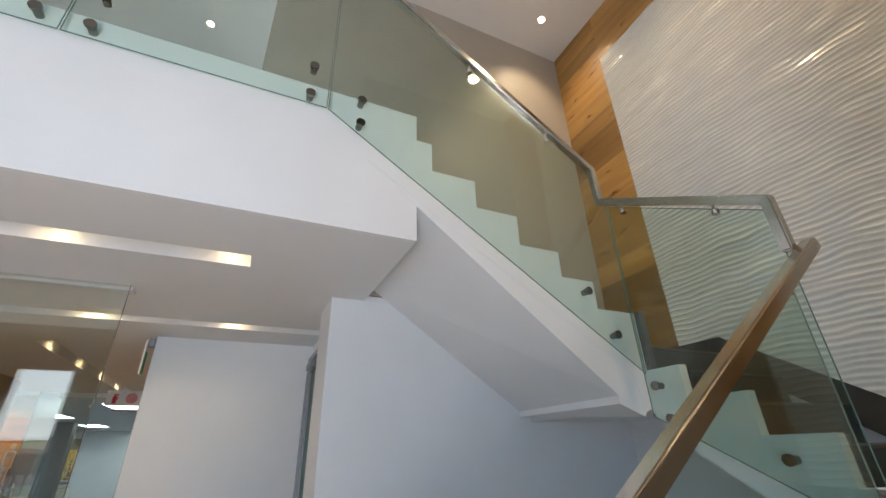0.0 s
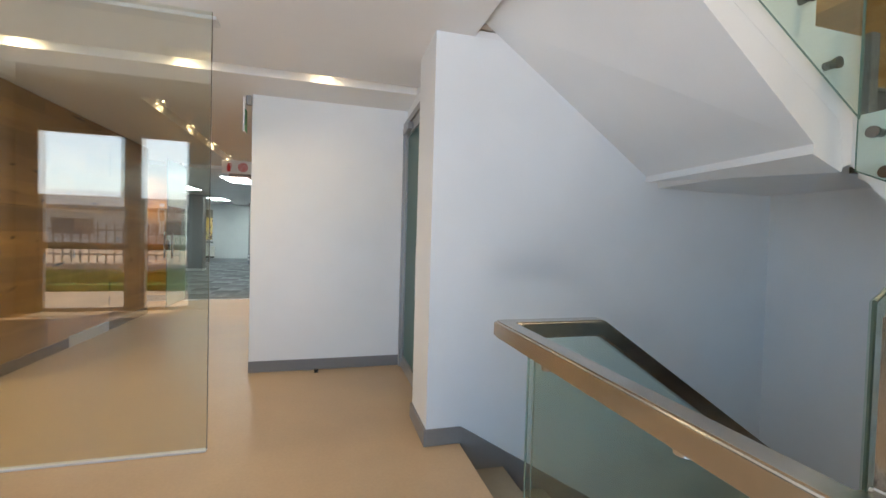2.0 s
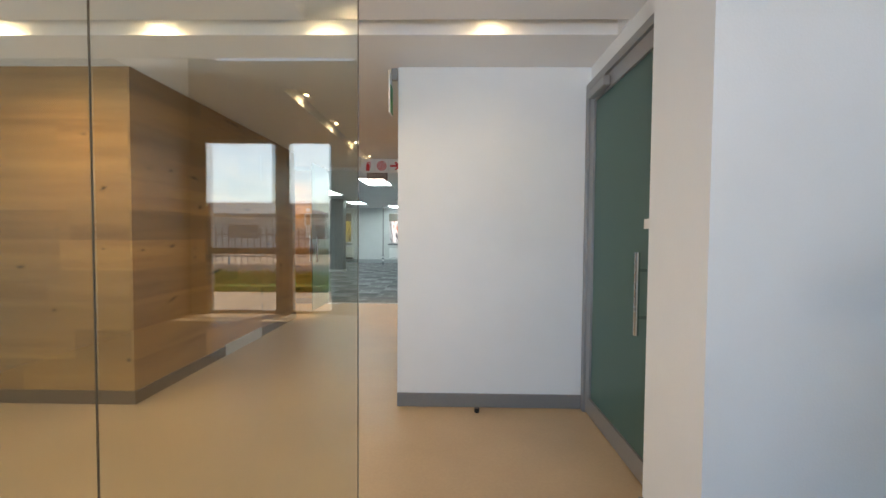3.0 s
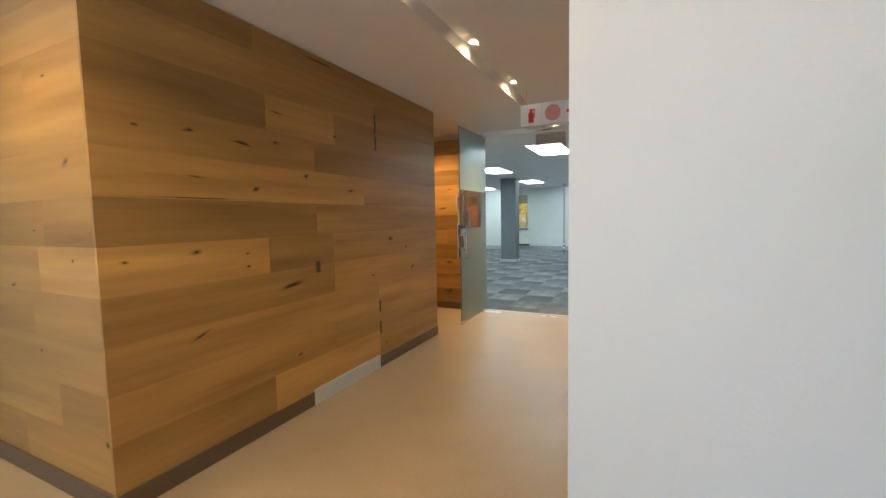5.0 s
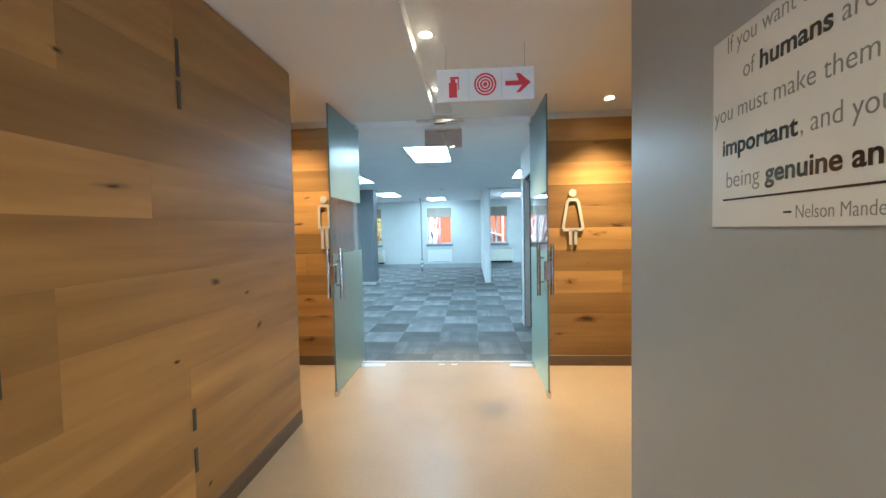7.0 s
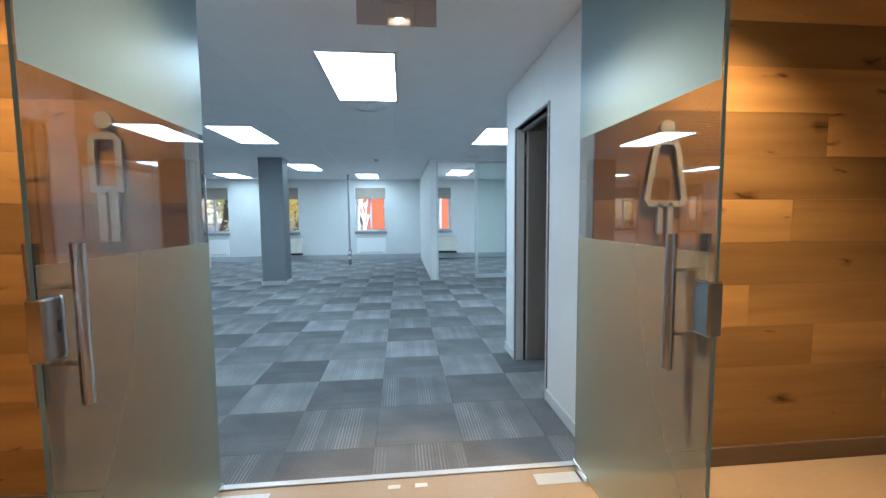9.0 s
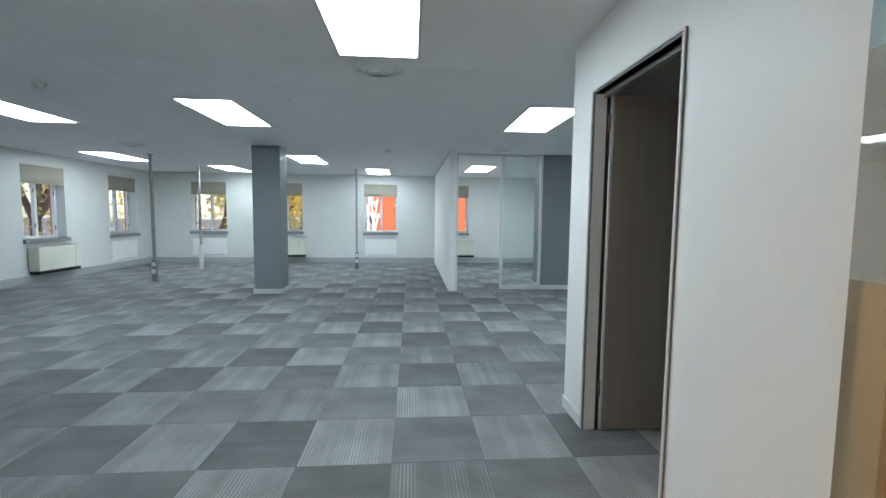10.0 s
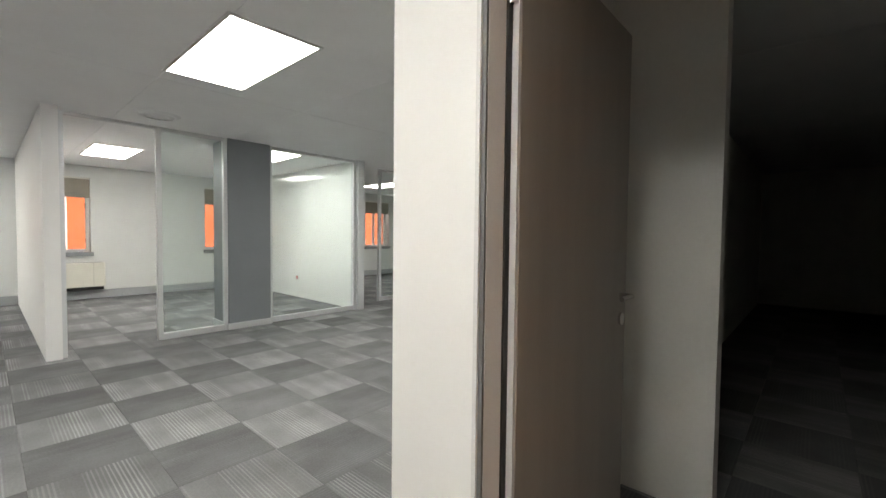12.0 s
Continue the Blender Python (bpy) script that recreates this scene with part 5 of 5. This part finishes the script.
def window(name, a, b, z0, z1, back=True):
    """A timber-framed casement pair deep in the wall with sill and drawn-up blind; local x runs along the wall, y goes outwards."""
    w, h = b - a, z1 - z0
    d = empty(name, (a, OY1, z0) if back else (OX0, a, z0), "white casement window with a raised beige blind and grey sill", "window", kind="structure")
    if not back:
        d.rotation_euler = (0, 0, radians(90))
    y = 0.17
    fr = sheet(0, w, y, y + 0.06, 0, h, [(0.05, w / 2 - 0.03, 0.05, h - 0.05), (w / 2 + 0.03, w - 0.05, 0.05, h - 0.05)], axis=1)
    part("window_frame", fr, TRIMWHITE, d, "white casement frame")
    for x0, x1 in ((0.05, w / 2 - 0.03), (w / 2 + 0.03, w - 0.05)):
        clear(part("pane", box(x0, x1, y + 0.025, y + 0.03, 0.05, h - 0.05), WINGLASS, d))
    for z in (0.2, h * 0.62):
        part("catch", box(w / 2 - 0.05, w / 2 - 0.035, y - 0.025, y, z, z + 0.09, bevel=0.003), ALU, d, "dark casement catch")
    part("window_sill", box(-0.03, w + 0.03, -0.06, y, -0.075, 0.0, bevel=0.004), mat_sill, d, "grey sill")
    bl = part("blind", box(0.006, w - 0.006, 0.012, 0.04, h - 0.36, h - 0.03, bevel=0.004), FABRIC, d, "folded beige roman blind")
    for k in range(4):
        part("fold", box(0.004, w - 0.004, 0.004, 0.012, h - 0.37 + 0.028 * k, h - 0.352 + 0.028 * k, bevel=0.004), FABRIC, bl)
    part("headrail", box(0.003, w - 0.003, 0.004, 0.045, h - 0.028, h - 0.002, bevel=0.003), CREAM, bl)
    part("blind_cord", rod(bmesh.new(), (w - 0.05, 0.002, h - 0.37), (w - 0.05, 0.002, h - 0.62), 0.0025, 6), CREAM, bl, "thin pull cord")
    for x in (0.05, w - 0.062):
        for z in (0.16, h * 0.6):
            part("hinge", box(x, x + 0.012, y - 0.012, y, z, z + 0.08, bevel=0.002), BLACK, d, "black casement hinge")
    part("outer_reveal", boxes((-0.004, 0.02, y + 0.061, y + 0.11, 0, h), (w - 0.02, w + 0.004, y + 0.061, y + 0.11, 0, h)), ORANGE, d, "orange painted outer reveal")


mat_sill = mat("grey_sill", (0.22, 0.23, 0.24), 0.5)
for i, (a, b) in enumerate(WIN_B):
    window("window_%d" % (i + 1), a, b, 0.86, 2.22)
for i, (a, b) in enumerate(WIN_L):
    window("window_%d" % (i + 11), a, b, 0.82, 2.22, back=False)


def aircon(x, y, turn):
    d = empty("fan_coil_unit", (x, y, 0.17), "cream under-window fan coil unit with a dark grille", "heater", "fan coil units")
    d.rotation_euler = (0, 0, radians(turn))
    part("case", box(-0.5, 0.5, -0.2, 0.0, 0.06, 0.50, bevel=0.012), CREAM, d)
    part("grille", box(-0.46, 0.46, -0.17, -0.03, 0.5, 0.506), ALU, d, "dark outlet grille")
    part("shadow_plinth", box(-0.48, 0.48, -0.17, 0.0, 0.0, 0.06), BLACK, d, "black plinth")
    part("seam", box(0.33, 0.334, -0.2015, -0.199, 0.07, 0.49), ALU, d)


aircon(-4.75, OY1, 0)
aircon(-0.05, OY1, 0)
aircon(OX0, 13.8, 90)
for a, b in (WIN_B[0], WIN_B[2]):
    p = empty("access_panel", ((a + b) / 2, OY1, 0.2), "flat white access panel under a window", "panel", "access panels")
    part("plate", box(-0.44, 0.44, -0.012, 0, 0, 0.46, bevel=0.002), WHITE, p)
    part("gap", box(-0.36, 0.36, -0.014, -0.0125, 0.012, 0.024), ALU, p, "dark vent slit")
p = empty("access_panel", (OX0, 15.9, 0.2), "flat white access panel under a window", "panel", "access panels")
part("plate", box(0, 0.012, -0.44, 0.44, 0, 0.46, bevel=0.002), WHITE, p)
part("gap", box(0.0125, 0.014, -0.36, 0.36, 0.012, 0.024), ALU, p, "dark vent slit")


# glazed office front
def glazed(x0, x1, y, z1=OFF):
    d = empty("glazed_partition", (x0, y, 0), "full-height clear glass partition in a silver frame", "glass partition", "glazed partitions")
    w = x1 - x0
    part("frame", sheet(0, w, 0, 0.06, 0, z1 - 0.002, [(0.05, w - 0.045, 0.07, z1 - 0.04)], axis=1), SILVER, d, "silver aluminium frame")
    clear(part("pane", box(0.05, w - 0.045, 0.026, 0.034, 0.07, z1 - 0.04), GLASS, d))


glazed(0.27, 1.03, 12.62)
glazed(1.585, 3.04, 12.66)
glazed(3.85, 4.9, 13.05)
glazed(4.9, 6.5, 13.05)
glazed(6.5, 9.1, 13.05)
structure("trim_doorway", boxes((-0.56, -0.52, 12.5, 12.58, 0, OFF - 0.03), (-0.56, 0.27, 12.62, 12.68, OFF - 0.03, OFF)), SILVER, "silver frame of the glazed office's doorway", "door frame")
structure("trim_post", box(3.04, 3.16, 12.6, 12.8, 0, OFF), SILVER, "silver corner post of the glazed offices", "post")
d = empty("glass_office_door", (3.2, 12.85, 0), "glazed silver-framed office door standing open", "door")
d.rotation_euler = (0, 0, radians(58))
part("leaf_frame", sheet(0, 0.8, 0, 0.04, 0.01, 2.1, [(0.07, 0.73, 0.1, 2.03)], axis=1), SILVER, d)
clear(part("pane", box(0.07, 0.73, 0.017, 0.023, 0.1, 2.03), GLASS, d))
part("handle", rod(bmesh.new(), (0.7, -0.05, 1.02), (0.58, -0.05, 1.02), 0.009), CHROME, d)
s = empty("wall_socket", (3.05, 14.6, 0.33), "small red and white wall socket", "socket")
part("plate", box(-0.012, 0, -0.07, 0.07, 0, 0.1, bevel=0.002), TRIMWHITE, s)
part("switch", box(-0.018, -0.012, -0.06, -0.02, 0.02, 0.08, bevel=0.002), REDP, s, "red switch")

# door of the unlit room
f = empty("door_3", (-0.2, 6.83, 0), "grey-brown flush door opened into an unlit room, in a grey steel frame", "door", kind="structure")
part("frame", sheet(-0.078, 0.0, -0.024, 0.815, 0, 2.064, [(-0.001, 0.791, -1, 2.04)], axis=0), FRAMEGREY, f, "grey steel frame")
part("door_stop", boxes((-0.03, 0.0, 0.0, 0.022, 0, 2.04), (-0.03, 0.0, 0.022, 0.765, 2.015, 2.04)), SKIRT, f, "frame rebate")
part("architrave_edge", boxes((-0.084, -0.078, 0.803, 0.815, 0, 2.064), (-0.084, -0.078, -0.024, -0.012, 0, 2.064), (-0.084, -0.078, -0.012, 0.803, 2.052, 2.064)), TRIMWHITE, f, "pale frame edge")
# black strip put in the hinge gap to stand for its shade
part("gap_shade", box(0.0, 0.0195, 0.784, 0.7905, 0, 2.04), BLACK, f, "black strip standing for the shade in the gap behind the hinged edge")
leaf = part("leaf", box(0.032, 0.83, 0.765, 0.805, 0.008, 2.03, bevel=0.002), DOORWOOD, f, "grey-brown flush leaf")
part("lipping", box(0.02, 0.0315, 0.766, 0.804, 0.008, 2.03), TRIMWHITE, leaf, "pale leaf edge")
for z in (0.22, 1.82):
    bm = bx(bmesh.new(), 0.006, 0.02, 0.768, 0.80, z, z + 0.1)
    rod(bm, (0.012, 0.785, z), (0.012, 0.785, z + 0.1), 0.008)
    part("hinge", bm, CHROME, leaf, "steel butt hinge")
bm = rod(bmesh.new(), (0.77, 0.765, 1.03), (0.77, 0.72, 1.03), 0.01)
rod(bm, (0.77, 0.722, 1.03), (0.66, 0.722, 1.03), 0.009)
part("lever_handle", bm, CHROME, leaf, "steel lever handle")
bm = rod(bmesh.new(), (0.77, 0.766, 0.94), (0.77, 0.755, 0.94), 0.024, 20)
part("escutcheon", bm, CHROME, leaf, "round keyhole plate")
# door stops on the lobby floor
for x, y in ((0.29, 1.39), (-3.2, 1.3)):
    d = empty("door_stop", (x, y, 0), "small black and steel door stop on the floor", "door stop", "door stops")
    part("stud", rod(bmesh.new(), (0, 0, 0), (0, 0, 0.03), 0.018, 16), BLACK, d)
    part("cap", rod(bmesh.new(), (0, 0, 0.03), (0, 0, 0.034), 0.014, 16), CHROME, d)


# ---------- small oak fittings: flush hinges and a floor socket plate on the passage wall ----------
service = empty("service_door", (-2.2505, 3.52, 0), "concealed service door hinges and catch in the oak boards", "door hardware")
for z0, z1 in ((2.06, 2.22), (1.92, 2.04), (0.5, 0.6), (0.31, 0.42)):
    part("hinge", box(0, 0.004, 0, 0.02, z0, z1, bevel=0.001), DARKTILE, service, "slim dark flush hinge")
part("catch", box(0, 0.005, -0.765, -0.73, 0.95, 1.03, bevel=0.001), DARKTILE, service, "small dark catch")

# ---------- street front glazing ----------
def front_window(i, a, b, z0, z1):
    d = empty("window_%d" % i, (a, YF, z0), "tall street window in a grey aluminium frame", "window", kind="structure")
    w, h = b - a, z1 - z0
    mid = 0.95
    holes = [(0.06, w - 0.06, 0.06, mid), (0.06, w - 0.06, mid + 0.1, h - 0.06)]
    part("window_frame", sheet(0, w, -0.1, -0.03, 0, h, holes, axis=1), ALU, d, "grey aluminium frame")
    for q in holes:
        clear(part("pane", box(q[0], q[1], -0.07, -0.064, q[2], q[3]), WINGLASS, d))


# the last three windows fill the added, unseen openings
for i, h in enumerate(FRONT):
    front_window(21 + i, *h)

# ---------- outdoors ----------
# unseen overhang, added only to shade the upper street openings from the sun
structure("sun_block_overhang", box(-4.6, XW + 0.2, -6.5, YF - 0.15, 5.9, 6.1), WHITE, "unseen white overhang added to keep sun out of the upper openings", "roof")
structure("ground", box(-400, 400, -400, 400, -4.0, -3.4), ASPHALT, "asphalt and earth reaching the horizon", "ground")
structure("forecourt", box(-60, 60, -60, YF - 0.15, -0.3, -0.05), PAVING, "sunlit paved forecourt", "pavement")
structure("road", box(-60, 60, -15.5, -10.2, -0.049, -0.03), ASPHALT, "grey asphalt road", "road")
bm = bx(bmesh.new(), -30, 30, -9.9, -7.6, -0.05, 0.08)
thing("lawn", bm, GRASS, "bright green verge along the street", "grass", kind="stuff")
rnd = random.Random(5)
bm = bmesh.new()
for i in range(7000):
    x, y, h, a = rnd.uniform(-9, 5), rnd.uniform(-9.8, -7.7), rnd.uniform(0.08, 0.3), rnd.uniform(0, 6.28)
    c, s_ = math.cos(a) * 0.02, math.sin(a) * 0.02
    bm.faces.new([bm.verts.new((x - c, y - s_, 0.06)), bm.verts.new((x + c, y + s_, 0.06)), bm.verts.new((x + rnd.uniform(-.06, .06), y + rnd.uniform(-.06, .06), 0.08 + h))])
thing("grass_blades", bm, GRASS, "long bright green grass blades on the verge", "grass", kind="stuff")
fence = empty("street_fence", (0, -16.2, 0), "dark palisade fence along the far side of the road", "fence")
for i in range(90):
    x = -16 + i * 0.28
    part("paling", box(x - 0.02, x + 0.02, -0.02, 0.02, -0.05, 1.5), COLGREY, fence)
for z in (0.25, 1.2):
    part("fence_rail", box(-16.2, 9.2, 0.021, 0.05, z, z + 0.05), COLGREY, fence)
shed = empty("street_building", (-8, -30, 0), "long low white building with a grey sheet roof", "building")
part("wall", box(-26, 30, -6, 0, -0.3, 2.6), WHITE, shed)
part("roof", prism(bmesh.new(), [(0.8, 2.5), (0.8, 2.75), (-3, 4.0), (-6.8, 2.75), (-6.8, 2.5)], 0, -27, 31), ROOFING, shed)
for i in range(8):
    wdw = part("window", box(-22 + i * 6.5, -19.5 + i * 6.5, 0.005, 0.06, 0.8, 2.0), TRIMWHITE, shed)
    part("pane", box(-21.9 + i * 6.5, -19.6 + i * 6.5, 0.06, 0.065, 0.9, 1.9), COLGREY, wdw)

# orange building close behind the office
ob = empty("orange_building", (0, 24, -3.4), "bright orange painted building with white windows", "building")
part("wall", sheet(-5.6, 14, 0, 0.4, 0, 10, [(a, a + 1.2, z, z + 1.4) for a in (-4.2, -1.1, 2.2, 5.4, 8.6) for z in (3.4, 6.4)], axis=1), ORANGE, ob)
part("roof", box(-6, 14.4, -0.5, 6, 10, 10.25), ROOFING, ob)
for a in (-4.2, -1.1, 2.2, 5.4, 8.6):
    for z in (3.4, 6.4):
        wf = part("window", sheet(a, a + 1.2, 0.1, 0.17, z, z + 1.4, [(a + 0.08, a + 0.56, z + 0.08, z + 1.32), (a + 0.64, a + 1.12, z + 0.08, z + 1.32)], axis=1), TRIMWHITE, ob)
        part("pane", box(a + 0.08, a + 1.12, 0.12, 0.13, z + 0.08, z + 1.32), COLGREY, wf)
part("downpipe", rod(bmesh.new(), (0.6, -0.07, 0), (0.6, -0.07, 10), 0.06), TRIMWHITE, ob, "white downpipe")
part("downpipe", rod(bmesh.new(), (-2.1, -0.07, 5.2), (0.6, -0.07, 4.4), 0.05), TRIMWHITE, ob, "white downpipe")


def tree(x, y, z, h, spread, leaf, seed, label, bare=False):
    rnd = random.Random(seed)
    t = empty("tree", (x, y, z), label, "tree", "trees")
    bm = bmesh.new()
    tips = []

    def limb(p, d, length, r, depth):
        q = p + d * length
        m = Matrix.Translation((p + q) / 2) @ d.to_track_quat("Z", "Y").to_matrix().to_4x4()
        bmesh.ops.create_cone(bm, cap_ends=False, segments=7, radius1=r, radius2=r * 0.68, depth=length * 1.04, matrix=m)
        if depth == 0:
            tips.append(q)
            return
        for _ in range(3 if depth > 1 else 4):
            nd = (d + Vector((rnd.uniform(-1, 1), rnd.uniform(-1, 1), rnd.uniform(-0.15, 0.8))) * spread).normalized()
            limb(q, nd, length * rnd.uniform(0.62, 0.82), r * 0.62, depth - 1)
        tips.append(q)
    limb(Vector((0, 0, 0)), Vector((0.03, 0.02, 1)).normalized(), h * 0.33, h * 0.03, 4)
    part("trunk", bm, BARK if not bare else TRIMWHITE, t, "tapered trunk and limbs")
    if bare:
        return
    bm = bmesh.new()
    for p in tips:
        for _ in range(64):
            c = p + Vector((rnd.gauss(0, 0.42), rnd.gauss(0, 0.42), rnd.gauss(0, 0.36)))
            a, b = Vector((rnd.uniform(-1, 1), rnd.uniform(-1, 1), rnd.uniform(-1, 1))).normalized() * 0.085, Vector((rnd.uniform(-1, 1), rnd.uniform(-1, 1), rnd.uniform(-1, 1))).normalized() * 0.05
            bm.faces.new([bm.verts.new(c - a), bm.verts.new(c + b), bm.verts.new(c + a), bm.verts.new(c - b)])
    part("crown", bm, leaf, t, "many small leaves")


tree(-8.7, 20.5, -3.4, 8.0, 0.75, YLEAF, 3, "yellowing tree close to the office windows")
tree(-6.2, 21.3, -3.4, 8.5, 0.8, LEAF, 8, "green leafy tree behind the office")
tree(-11.6, 17.2, -3.4, 8.0, 0.8, YLEAF, 11, "yellowing tree beside the office")
tree(-12.2, 21.0, -3.4, 8.0, 0.8, LEAF, 14, "green leafy tree beside the office")
tree(-7.4, 23.2, -3.4, 6.5, 0.8, YLEAF, 17, "yellowing tree beside the orange building")
tree(-2.55, 22.0, -3.4, 6.5, 0.55, BARK, 21, "pale bare tree in front of the orange building", bare=True)

# ---------- carpet tiles ----------
carpet = empty("carpet_floor", (0, 0, 0), "grey carpet tiles laid in alternating dark and light quarter turns", "floor", kind="structure")
tm = []
for mt in (CARPET_L, CARPET_D):
    tm.append(mesh_of("carpet_tile", rounded(bx(bmesh.new(), -0.2495, 0.2495, -0.2495, 0.2495, -0.008, 0.0), 0.002), mt))
far = [bmesh.new(), bmesh.new()]
count = 0
for j in range(-4, 19):
    for i in range(-14, 22):
        x0_, y0_ = -1.443 + 0.5 * i, 7.835 + 0.5 * j
        xa, xb, ya, yb = max(x0_, OX0), min(x0_ + 0.5, OX1 - 0.1), max(y0_, 6.07), min(y0_ + 0.5, OY1)
        if xb - xa < 0.02 or yb - ya < 0.02:
            continue
        k = (i + j) % 2
        whole = xb - xa > 0.499 and yb - ya > 0.499
        if whole and y0_ < 13.4 and -5.6 < x0_ < 3.4 and count < 290:
            o = new("carpet_tile", tm[k])
            o.parent, o.location = carpet, (x0_ + 0.25, y0_ + 0.25, 0)
            count += 1
        else:
            bx(far[k], xa + 0.0005, xb - 0.0005, ya + 0.0005, yb - 0.0005, -0.008, 0.0)
for k, mt in ((0, CARPET_L), (1, CARPET_D)):
    o = part("carpet_tiles_beyond", far[k], mt, carpet)
    o["kind"] = "stuff"
